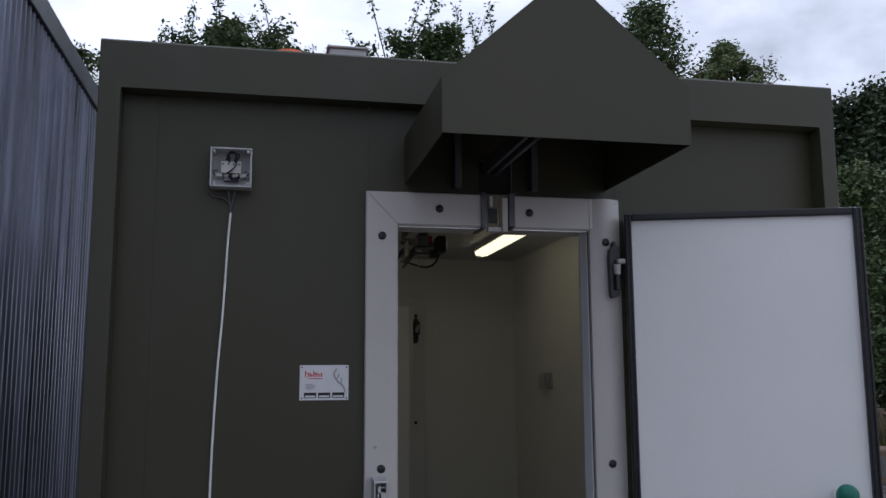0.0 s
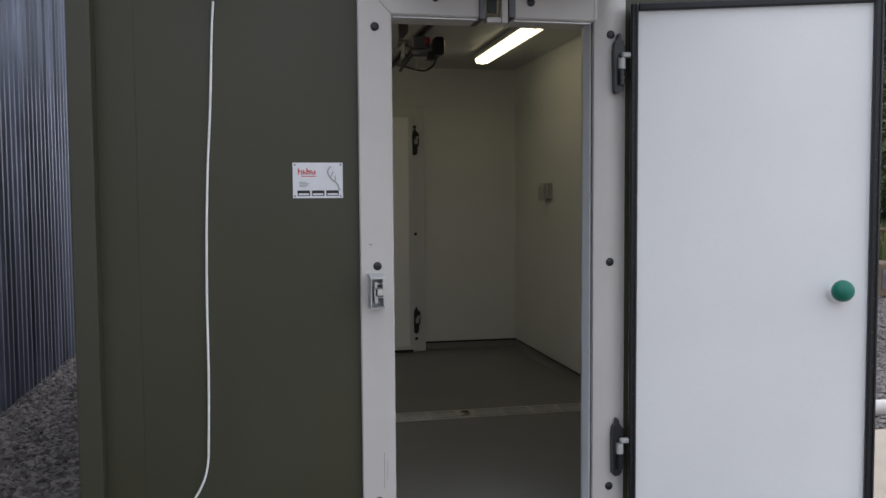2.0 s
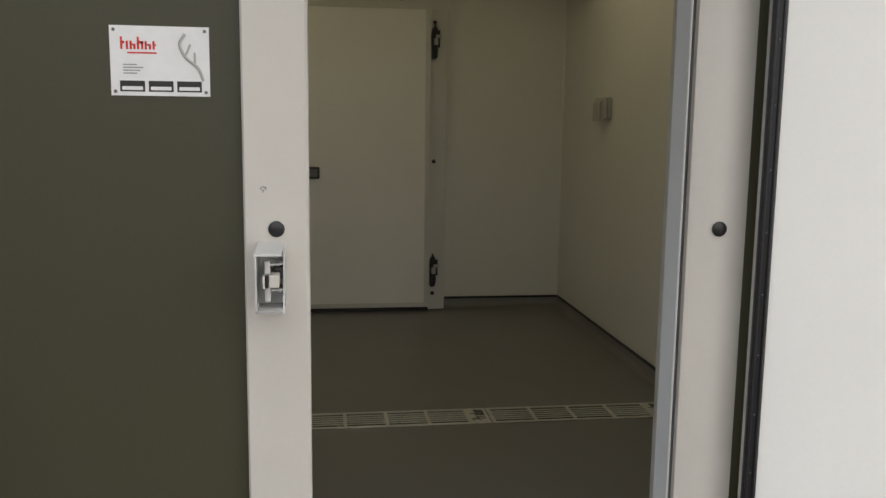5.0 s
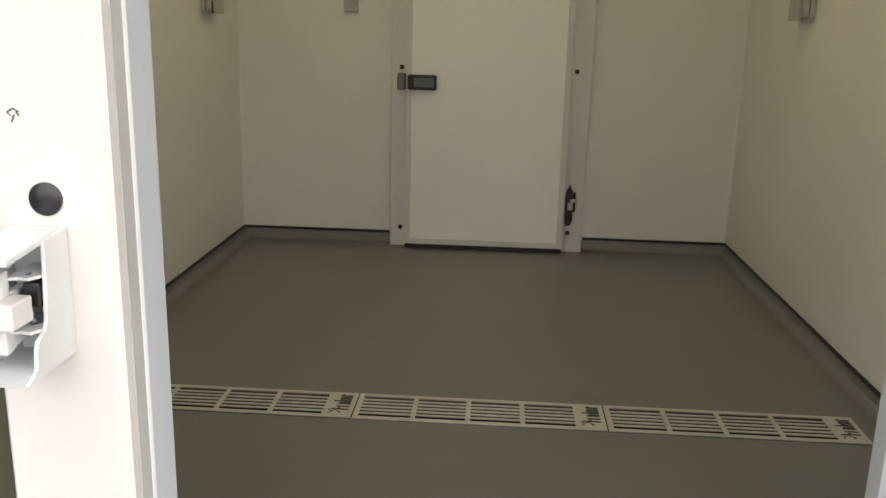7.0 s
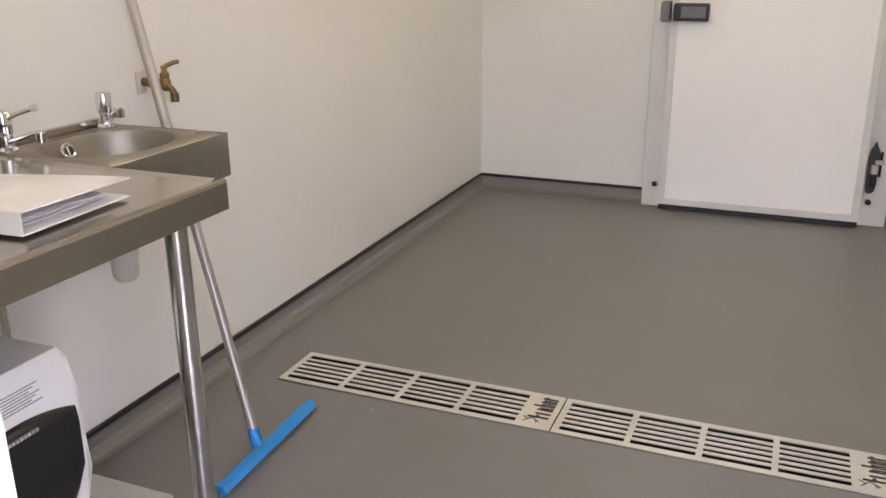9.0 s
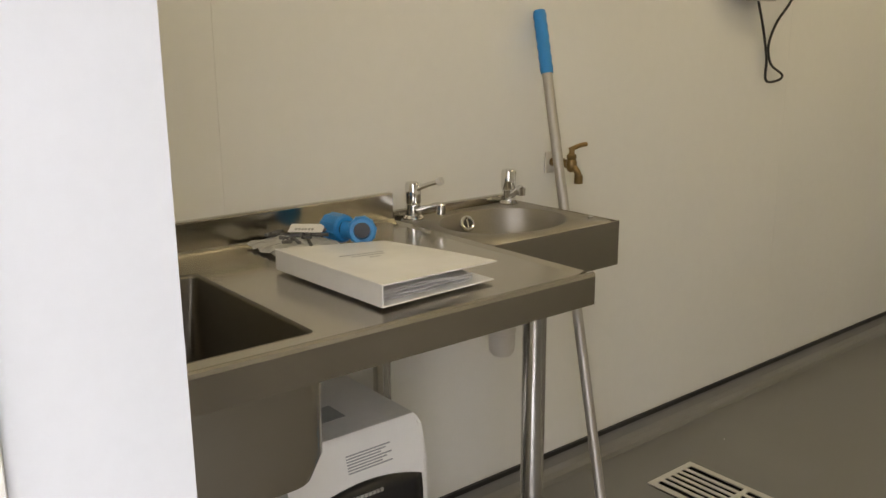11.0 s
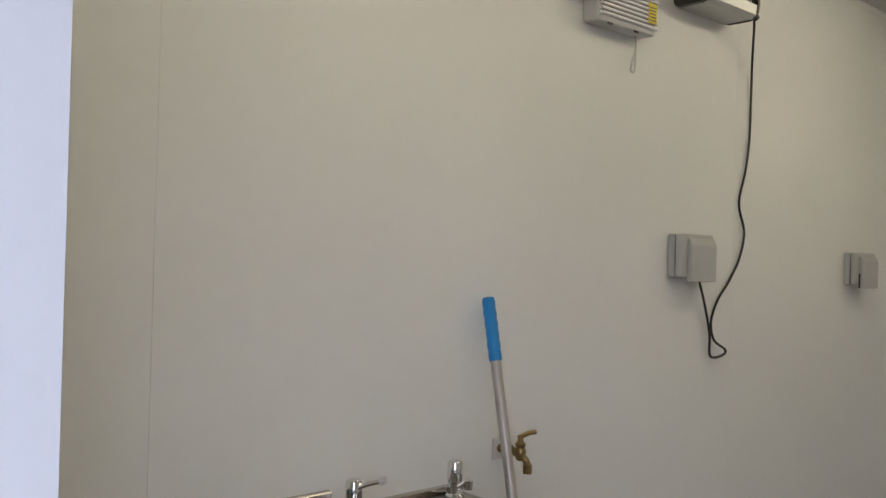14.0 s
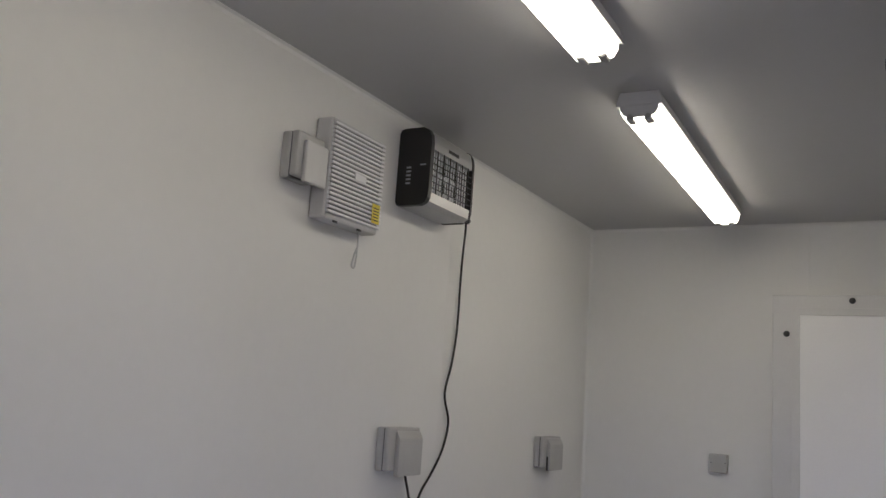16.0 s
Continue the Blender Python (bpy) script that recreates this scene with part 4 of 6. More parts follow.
def sink_unit():
    s = thing("sink_table", (0.31, 0.63, 0), "stainless steel sink table on tubular legs", "sink")
    y0, y1, x1 = 0.178, 1.095, 0.622
    sx0, sx1, sy0, sy1 = 0.165, 0.575, 0.20, 0.568
    t = 0.0022
    # worktop as four strips round the bowl, with a raised rim and turned-down apron
    xs, ys = (0.02, sx0, sx1, x1 - 0.02), (y0, sy0, sy1, y1 - 0.02)
    bm = boxes(*[(xs[i], ys[j], TZ - t, xs[i + 1], ys[j + 1], TZ - 0.0008) for i in range(3) for j in range(3) if (i, j) != (1, 1)])
    bmesh.ops.remove_doubles(bm, verts=bm.verts[:], dist=1e-5)
    part("worktop", bm, STEEL, s)
    lip = [(x1 - 0.02, TZ - 0.001), (x1 - 0.006, TZ + 0.004), (x1 - 0.001, TZ + 0.002), (x1, TZ - 0.004), (x1, TZ - 0.054), (x1 - 0.015, TZ - 0.054), (x1 - 0.015, TZ - 0.051), (x1 - 0.003, TZ - 0.051), (x1 - 0.003, TZ - 0.006), (x1 - 0.02, TZ - 0.004)]
    part("apron", prism(bmesh.new(), lip, "y", y0, y1), STEEL, s)
    lip2 = [(y1 - 0.02, TZ - 0.001), (y1 - 0.006, TZ + 0.0035), (y1 - 0.001, TZ + 0.0015), (y1, TZ - 0.004), (y1, TZ - 0.054), (y1 - 0.003, TZ - 0.054), (y1 - 0.003, TZ - 0.006), (y1 - 0.02, TZ - 0.004)]
    part("apron", prism(bmesh.new(), lip2, "x", 0.002, x1 - 0.0205), STEEL, s)
    part("upstand", prism(bmesh.new(), [(0.0008, TZ - 0.01), (0.0008, TZ + 0.058), (0.004, TZ + 0.061), (0.02, TZ + 0.061), (0.0215, TZ + 0.058), (0.0215, TZ + 0.004), (0.024, TZ - 0.0005), (0.024, TZ - 0.002), (0.0205, TZ - 0.01)], "y", y0, y1), STEEL, s)
    # bowl
    bm = bmesh.new()
    rings = []
    for dz, inset, r in ((0, 0.0, 0.014), (-0.006, 0.004, 0.014), (-0.20, 0.012, 0.03), (-0.228, 0.03, 0.05), (-0.236, 0.07, 0.05)):
        rings.append([bm.verts.new((p[0], p[1], TZ - 0.001 + dz)) for p in round_rect(sx0 + inset, sy0 + inset, sx1 - inset, sy1 - inset, r)])
    for a, b in zip(rings, rings[1:]):
        for k in range(len(a)):
            bm.faces.new((a[k], a[(k + 1) % len(a)], b[(k + 1) % len(a)], b[k]))
    bm.faces.new(rings[-1])
    bowl = part("bowl", bm, BOWL_SHADED_STEEL, s, smooth=True)
    md = bowl.modifiers.new("thickness", "SOLIDIFY")
    md.thickness = 0.0015
    bm = bmesh.new()
    rings = []
    for dz, grow, r in ((-0.003, 0.006, 0.04), (-0.19, 0.004, 0.04), (-0.232, -0.006, 0.05), (-0.242, -0.05, 0.05)):
        rings.append([bm.verts.new((p[0], p[1], TZ - 0.001 + dz)) for p in round_rect(sx0 - grow, sy0 - grow * 0.5, sx1 + grow, sy1 + grow + 0.012, r)])
    for a, b in zip(rings, rings[1:]):
        for k in range(len(a)):
            bm.faces.new((a[k], a[(k + 1) % len(a)], b[(k + 1) % len(a)], b[k]))
    bm.faces.new(rings[-1])
    part("bowl_jacket", bm, STEEL, s, "brushed outer side of the bowl", smooth=True)
    # squared corners of the bowl's rim
    for cx, cy, a0 in ((sx1, sy1, 0), (sx0, sy1, 90), (sx0, sy0, 180), (sx1, sy0, 270)):
        rr = 0.014
        ox, oy = (cx - rr if a0 in (0, 270) else cx + rr), (cy - rr if a0 in (0, 90) else cy + rr)
        arc = [(ox + rr * math.cos(radians(a0 + 15 * i)), oy + rr * math.sin(radians(a0 + 15 * i))) for i in range(7)]
        part("rim_corner", prism(bmesh.new(), [(cx, cy)] + arc, "z", TZ - 0.0021, TZ - 0.0009), STEEL, s)
    for x, y in ((0.582, 0.99), (0.05, 1.035), (0.582, 0.235), (0.05, 0.235)):
        m = bmesh.new()
        cyl(m, (x, y, 0.03), (x, y, TZ - 0.05 if x > 0.3 else TZ - 0.012), 0.0205, n=24)
        leg = part("leg", m, STEEL_TUBE, s, smooth=True)
        m = bmesh.new()
        cyl(m, (x, y, 0.001), (x, y, 0.03), 0.017, 0.02)
        part("foot", m, BLACK_PLASTIC, leg, "black adjustable foot", smooth=True)
    part("under_rail", boxes((0.05, 0.985, TZ - 0.052, 0.575, 1.01, TZ - 0.022)), STEEL, s)


sink_unit()


def chrome_tap(x, y, z, lever_to, group, reach=1.0):
    """A short-spout basin tap with a long lever."""
    t = thing("basin_tap", (x, y, z), "chrome lever basin tap on the hand basin", "tap", group)
    part("base", lathe(bmesh.new(), [(0.024, 0), (0.024, 0.004), (0.018, 0.010), (0.016, 0.03), (0.0165, 0.034)], (x, y, z), "z", 24), CHROME, t, smooth=True)
    part("body", lathe(bmesh.new(), [(0.0165, 0.036), (0.018, 0.04), (0.018, 0.078), (0.015, 0.084), (0.004, 0.086)], (x, y, z), "z", 24), CHROME, t, smooth=True)
    m = bmesh.new()
    tube(m, [(x + 0.01, y, z + 0.022), (x + 0.05 * reach, y, z + 0.030), (x + 0.085 * reach, y + 0.002, z + 0.042), (x + 0.10 * reach, y + 0.002, z + 0.040)], 0.0085, 12, taper=0.95)
    sp = part("spout", m, CHROME, t, smooth=True)
    m = bmesh.new()
    cyl(m, (x + 0.098 * reach, y + 0.002, z + 0.046), (x + 0.098 * reach, y + 0.002, z + 0.026), 0.0105, 0.010)
    part("nozzle", m, CHROME, sp, smooth=True)
    if lever_to:
        m = bmesh.new()
        a = Vector((x + 0.01, y, z + 0.068))
        b = Vector(lever_to)
        tube(m, [a, a.lerp(b, 0.5) + Vector((0, 0, 0.002)), b], 0.006, 10, taper=0.8)
        lv = part("lever", m, CHROME, t, smooth=True)
        m = bmesh.new()
        tube(m, [b, b + (b - a).normalized() * 0.012], 0.0085, 10, 2)
        part("lever_end", m, LIGHT_GREY, lv, smooth=True)


def hand_basin():
    y0, y1, x1, z0 = 1.10, 1.472, 0.358, TZ - 0.10
    s = thing("hand_basin", (0.18, 1.28, z0), "stainless steel wall-hung round hand basin", "basin")
    cx, cy, rx, ry = 0.182, 1.283, 0.128, 0.155
    n = 48
    bm = bmesh.new()
    outer, inner = [], []
    for i in range(n):
        a = 2 * math.pi * i / n
        c, q = math.cos(a), math.sin(a)
        k = min((x1 - 0.004 - cx) / c if c > 1e-6 else 9, (cx - 0.02) / -c if c < -1e-6 else 9, (y1 - 0.004 - cy) / q if q > 1e-6 else 9, (cy - y0) / -q if q < -1e-6 else 9)
        outer.append(bm.verts.new((cx + c * k, cy + q * k, TZ)))
        inner.append(bm.verts.new((cx + c * rx, cy + q * ry, TZ)))
    for i in range(n):
        bm.faces.new((outer[i], outer[(i + 1) % n], inner[(i + 1) % n], inner[i]))
    prev = inner
    for f, dz in ((0.985, -0.004), (0.95, -0.03), (0.86, -0.07), (0.70, -0.098), (0.4, -0.115), (0.12, -0.12)):
        ring = [bm.verts.new((cx + math.cos(2 * math.pi * i / n) * rx * f, cy + math.sin(2 * math.pi * i / n) * ry * f, TZ + dz)) for i in range(n)]
        for i in range(n):
            bm.faces.new((prev[i], prev[(i + 1) % n], ring[(i + 1) % n], ring[i]))
        prev = ring
    bm.faces.new(prev)
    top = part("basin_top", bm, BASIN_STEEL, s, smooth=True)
    md = top.modifiers.new("thickness", "SOLIDIFY")
    md.thickness = 0.0012
    part("front_apron", boxes((x1 - 0.004, y0, z0, x1, y1, TZ + 0.002), bevel=0.0015), STEEL, s)
    part("end_apron", prism(bmesh.new(), [(0.02, TZ), (x1 - 0.0045, TZ + 0.001), (x1 - 0.0045, z0), (0.02, z0 + 0.02)], "y", y1 - 0.004, y1), STEEL, s)
    part("upstand", boxes((0.0008, y0, TZ - 0.03, 0.018, y1 - 0.005, TZ + 0.018), bevel=0.002), STEEL, s)
    tilt = Matrix.Translation((0.068, 1.274, TZ - 0.026)) @ Matrix.Rotation(radians(-12), 4, "Z") @ Matrix.Rotation(radians(-28), 4, "Y")
    m = lathe(bmesh.new(), [(0.019, -0.004), (0.019, 0.004), (0.016, 0.0065), (0.012, 0.005), (0.011, 0.0)], (0, 0, 0), "x", 24)
    m.transform(tilt)
    ov = part("overflow", m, CHROME, s, "chrome overflow ring", smooth=True)
    m = lathe(bmesh.new(), [(0.0112, 0.0005), (0.0112, 0.0015), (0.0005, 0.0015)], (0, 0, 0), "x", 18)
    m.transform(tilt)
    part("overflow_hole", m, BLACK_PLASTIC, ov)
    m = boxes((0.0016, -0.0022, -0.0105, 0.0036, 0.0022, 0.0105))
    m.transform(tilt)
    part("overflow_bar", m, CHROME, ov)
    m = lathe(bmesh.new(), [(0.010, 0.500), (0.022, 0.504), (0.029, 0.514), (0.0305, 0.530), (0.0305, 0.560), (0.033, 0.562), (0.033, 0.586), (0.024, 0.592), (0.019, 0.602)], (cx, cy, 0), "z", 28)
    tr = part("waste_trap", m, FRAME_WHITE, s, "white plastic bottle trap", smooth=True)
    m = bmesh.new()
    cyl(m, (cx, cy, 0.60), (cx, cy, TZ - 0.115), 0.018)
    cyl(m, (cx, cy, 0.585), (0.001, cy, 0.585), 0.016)
    part("waste_pipe", m, FRAME_WHITE, tr, smooth=True)
    part("plug_chain_anchor", lathe(bmesh.new(), [(0.006, 0), (0.006, 0.006), (0.002, 0.008)], (0.30, 1.44, TZ), "z", 12), CHROME, s, smooth=True)


hand_basin()
chrome_tap(0.044, 1.135, TZ + 0.001, (0.105, 1.158, TZ + 0.090), "basin taps")
chrome_tap(0.046, 1.425, TZ + 0.001, None, "basin taps", 0.45)


def bib_tap():
    b = thing("bib_tap", (0.0, 1.615, 0.9), "aged brass bib tap on a white wall plate", "tap")
    part("wall_plate", boxes((0.0005, 1.592, 0.876, 0.007, 1.626, 0.932), bevel=0.003), FRAME_WHITE, b, "white wall plate")
    m = bmesh.new()
    cyl(m, (0.006, 1.616, 0.905), (0.065, 1.616, 0.905), 0.011)
    cyl(m, (0.03, 1.616, 0.905), (0.04, 1.616, 0.905), 0.016, n=6)
    part("inlet", m, BRASS, b, smooth=True)
    part("body", lathe(bmesh.new(), [(0.004, -0.020), (0.010, -0.016), (0.0140, -0.006), (0.0140, 0.006), (0.0105, 0.013), (0.0125, 0.017), (0.0125, 0.024), (0.0075, 0.028), (0.0065, 0.042)], (0.075, 1.616, 0.905), "z", 16), BRASS, b, smooth=True)
    m = bmesh.new()
    tube(m, [(0.075, 1.616, 0.903), (0.088, 1.616, 0.895), (0.094, 1.620, 0.884), (0.095, 1.622, 0.872)], 0.0085, 12)
    sp = part("spout", m, BRASS, b, smooth=True)
    m = bmesh.new()
    cyl(m, (0.095, 1.622, 0.880), (0.095, 1.622, 0.858), 0.0108)
    part("hose_union", m, BRASS, sp, smooth=True)
    m = bmesh.new()
    tube(m, [(0.070, 1.612, 0.942), (0.080, 1.620, 0.948), (0.088, 1.634, 0.954), (0.094, 1.650, 0.956)], 0.0058, 8)
    part("lever", m, BRASS, b, smooth=True)


bib_tap()


def squeegee():
    foot, top = Vector((0.383, 1.440, 0.06)), Vector((0.024, 1.541, 1.283))
    s = thing("floor_squeegee", (0.40, 1.5, 0), "blue floor squeegee with aluminium pole leaning on the wall", "squeegee")
    way = (top - foot).normalized()
    g = top - way * 0.155
    m = bmesh.new()
    tube(m, [foot, g], 0.0125, 16, 0)
    part("pole", m, POLE_ALU, s, "aluminium pole", smooth=True)
    m = bmesh.new()
    pts, n = [], 13
    for i in range(n):
        pts.append(g + way * (0.155 * i / (n - 1)))
    rings = []
    u = way.orthogonal().normalized()
    v = way.cross(u)
    for i, p in enumerate(pts):
        r = 0.0165 if i % 2 else 0.0150
        if i == n - 1:
            r = 0.014
        rings.append([m.verts.new(p + r * (math.cos(2 * math.pi * k / 16) * u + math.sin(2 * math.pi * k / 16) * v)) for k in range(16)])
    for a, b in zip(rings, rings[1:]):
        for k in range(16):
            m.faces.new((a[k], a[(k + 1) % 16], b[(k + 1) % 16], b[k]))
    m.faces.new(rings[0][::-1])
    m.faces.new(rings[-1])
    part("grip", m, BLUE, s, "ribbed blue grip", smooth=True)
    m = bmesh.new()
    tube(m, [foot - way * 0.038, foot + way * 0.012], 0.0155, 16, 0)
    part("pole_socket", m, BLUE, s, "blue pole socket", smooth=True)
    # blade, lying askew on the floor
    a, b = Vector((0.418, 1.24, 0)), Vector((0.403, 1.688, 0))
    d = (b - a).normalized()
    nrm = Vector((d.y, -d.x, 0))
    m = bmesh.new()
    prof = [(-0.020, 0.034), (-0.012, 0.040), (0.012, 0.036), (0.024, 0.020), (0.020, 0.016), (0.006, 0.026), (0.004, 0.001), (0.000, 0.001), (-0.002, 0.026), (-0.018, 0.028)]
    prof = [(p * 0.78, q * 0.8) for p, q in prof]
    lo = [m.verts.new(a + nrm * p + Vector((0, 0, q))) for p, q in prof]
    hi = [m.verts.new(b + nrm * p + Vector((0, 0, q))) for p, q in prof]
    for i in range(len(prof)):
        m.faces.new((lo[i], lo[(i + 1) % len(prof)], hi[(i + 1) % len(prof)], hi[i]))
    m.faces.new(lo[::-1])
    m.faces.new(hi)
    part("blade", m, BLUE, s, "blue double rubber blade")


squeegee()


def water_heater():
    """A small under-sink water heater: rounded white case, dark shield on the front, grey base."""
    w = thing("water_heater", (0.22, 0.735, 0), "white under-sink water heater with a dark curved front", "water heater")
    y0, y1, x0, x1, z0, z1 = 0.607, 0.899, 0.03, 0.37, 0.13, 0.536
    front_z, front_x = [0, 0.04, 0.16, 0.27, 0.32, 0.385, 0.400], [x1 - 0.03, x1 + 0.01, x1 + 0.03, x1 + 0.032, x1 + 0.024, x1 + 0.006, x1 + 0.001]
    side = [(x0, z0)] + [(x, z0 + z) for z, x in zip(front_z, front_x)] + [(x1 - 0.004, z1), (x0 + 0.02, z1), (x0, z1 - 0.02)]
    bm = prism(bmesh.new(), side, "y", y0, y1)
    bmesh.ops.bevel(bm, geom=[e for e in bm.edges if abs(e.verts[0].co.y - e.verts[1].co.y) < 1e-5], offset=0.010, segments=3, affect="EDGES")
    part("case", bm, BINDER_WHITE, w, smooth=True)
    # curved dark shield
    bm = bmesh.new()
    ym = (y0 + y1) / 2
    grid = []
    n, k = 14, 10
    for i in range(n + 1):
        row = []
        f = i / n
        y = y0 + 0.026 + f * (y1 - y0 - 0.047)
        top = z0 + 0.300 + 0.022 * (1 - (2 * f - 1) ** 2)
        bot = z0 + 0.03 + 0.15 * abs(2 * f - 1) ** 2.4
        for j in range(k + 1):
            z = bot + (top - bot) * j / k
            h = (z - z0)
            front = np.interp(h, front_z, front_x)
            row.append(bm.verts.new((float(front) + 0.006, y, z)))
        grid.append(row)
    for r, q in zip(grid, grid[1:]):
        for j in range(k):
            bm.faces.new((r[j], q[j], q[j + 1], r[j + 1]))
    sh = part("front_shield", bm, BLACK_PLASTIC, w, "glossy dark front shield", smooth=True)
    md = sh.modifiers.new("thickness", "SOLIDIFY")
    md.thickness = 0.006
    part("dial", lathe(bmesh.new(), [(0.028, 0), (0.026, 0.012), (0.020, 0.014), (0.019, 0.010)], (x1 + 0.03, ym + 0.03, z0 + 0.13), "x", 24), DARK_STEEL, sh, smooth=True)
    part("maker_mark", boxes(*[(x1 + 0.034, ym - 0.030 + i * 0.0085, z0 + 0.296, x1 + 0.0375, ym - 0.024 + i * 0.0085, z0 + 0.302) for i in range(8)]), GREY_PLASTIC, sh)
    part("maker_ring", lathe(bmesh.new(), [(0.0055, 0), (0.0055, 0.002), (0.004, 0.002)], (x1 + 0.0355, ym - 0.042, z0 + 0.299), "x", 14), GREY_PLASTIC, sh)
    at = lambda z: float(np.interp(z, front_z, front_x))
    lab = part("notice_label", prism(bmesh.new(), [(at(0.335) + 0.0004, z0 + 0.335), (at(0.335) + 0.001, z0 + 0.335), (at(0.376) + 0.001, z0 + 0.376), (at(0.376) + 0.0004, z0 + 0.376)], "y", ym - 0.030, ym + 0.075), BINDER_WHITE, w, "white printed notice")
    lines = bmesh.new()
    for i in range(7):
        a, b = 0.340 + i * 0.005, 0.3425 + i * 0.005
        prism(lines, [(at(a) + 0.001, z0 + a), (at(a) + 0.0014, z0 + a), (at(b) + 0.0014, z0 + b), (at(b) + 0.001, z0 + b)], "y", ym - 0.026, ym + 0.070 - 0.011 * (i * 5 % 3))
    part("notice_print", lines, PRINT, lab)
    part("top_label", boxes((0.24, 0.70, z1 + 0.0003, 0.30, 0.78, z1 + 0.001)), PRINT, w, "dark top label")
    m = bmesh.new()
    for y in (0.68, 0.80):
        cyl(m, (0.12, y, z1 - 0.01), (0.12, y, z1 + 0.03), 0.012)
    part("pipe_stub", m, BLACK_PLASTIC, w, smooth=True)
    part("plinth", boxes((0.085, 0.56, 0.001, 0.44, 1.066, z0 - 0.001), bevel=0.008), GREY_PLASTIC, w, "grey support box")


water_heater()


def binder():
    m = Matrix.Translation((0.405, 0.685, TZ + 0.0045)) @ Matrix.Rotation(radians(2.6), 4, "Z")
    b = thing("ring_binder", (0, 0, 0), "white lever-arch ring binder full of papers", "binder", m=m)
    # own axes: x along the spine's length, y away from the spine
    L, Wd, T = 0.308, 0.234, 0.037
    part("spine", boxes((-L / 2, -0.0, 0, L / 2, 0.003, T), bevel=0.0012), BINDER_WHITE, b)
    part("bottom_cover", boxes((-L / 2, 0.003, 0, L / 2, Wd, 0.003), bevel=0.001), BINDER_WHITE, b)
    def sag(x, y):
        return T - 0.004 * y / Wd - 0.018 * (y / Wd) * (0.5 - x / L) ** 1.2
    # the top cover sags at its rear corner
    m = bmesh.new()
    xs, ys = [L * (k / 8 - 0.5) for k in range(9)], [0.003 + (Wd + 0.003) * k / 8 for k in range(9)]
    sheets = [[[m.verts.new((x, y, sag(x, y) - h)) for y in ys] for x in xs] for h in (0, 0.0026)]
    for g in sheets:
        for i in range(8):
            for j in range(8):
                m.faces.new((g[i][j], g[i + 1][j], g[i + 1][j + 1], g[i][j + 1]))
    u, v = sheets
    for i in range(8):
        for p, q in ((0, i), (8, i)):
            m.faces.new((u[p][q], u[p][q + 1], v[p][q + 1], v[p][q]))
            m.faces.new((u[q][p], u[q + 1][p], v[q + 1][p], v[q][p]))
    part("top_cover", m, BINDER_WHITE, b, smooth=True)
    leafs = random.Random(8)
    for i in range(6):
        z = 0.0032 + i * 0.0031
        o = 0.010 + leafs.uniform(0, 0.014)
        wave = [(0.012 + 0.19 * k / 8, z + 0.0022 * math.sin(k * 0.9 + i) * k / 8 - z * 0.30 * (k / 8) ** 2) for k in range(9)]
        part("paper_sheaf", prism(bmesh.new(), [(y, h + 0.0012) for y, h in wave] + [(y, h + 0.0002) for y, h in wave[::-1]], "x", -L / 2 + 0.006 + o, L / 2 - 0.006 - o), PAPER, b)
    m = bmesh.new()
    for x in (-0.04, 0.04):
        tube(m, [(x, 0.022, 0.004), (x, 0.020, 0.020), (x, 0.032, 0.029), (x, 0.048, 0.024), (x, 0.052, 0.006)], 0.0016, 6)
    part("lever_arch", m, CHROME, b, "chrome ring mechanism", smooth=True)

    for x, ya, yb in ((-0.045, 0.06, 0.165), (-0.030, 0.075, 0.15), (-0.012, 0.10, 0.135)):
        n = int((yb - ya) / 0.012)
        for k in range(n):
            y = ya + k * 0.012
            za, zb = sag(x + 0.0018, y) + 0.0002, sag(x + 0.0018, y + 0.009) + 0.0002
            part("cover_print", prism(bmesh.new(), [(y, za), (y, za + 0.0004), (y + 0.009, zb + 0.0004), (y + 0.009, zb)], "x", x, x + 0.0035), PRINT, b)
    return b


binder()


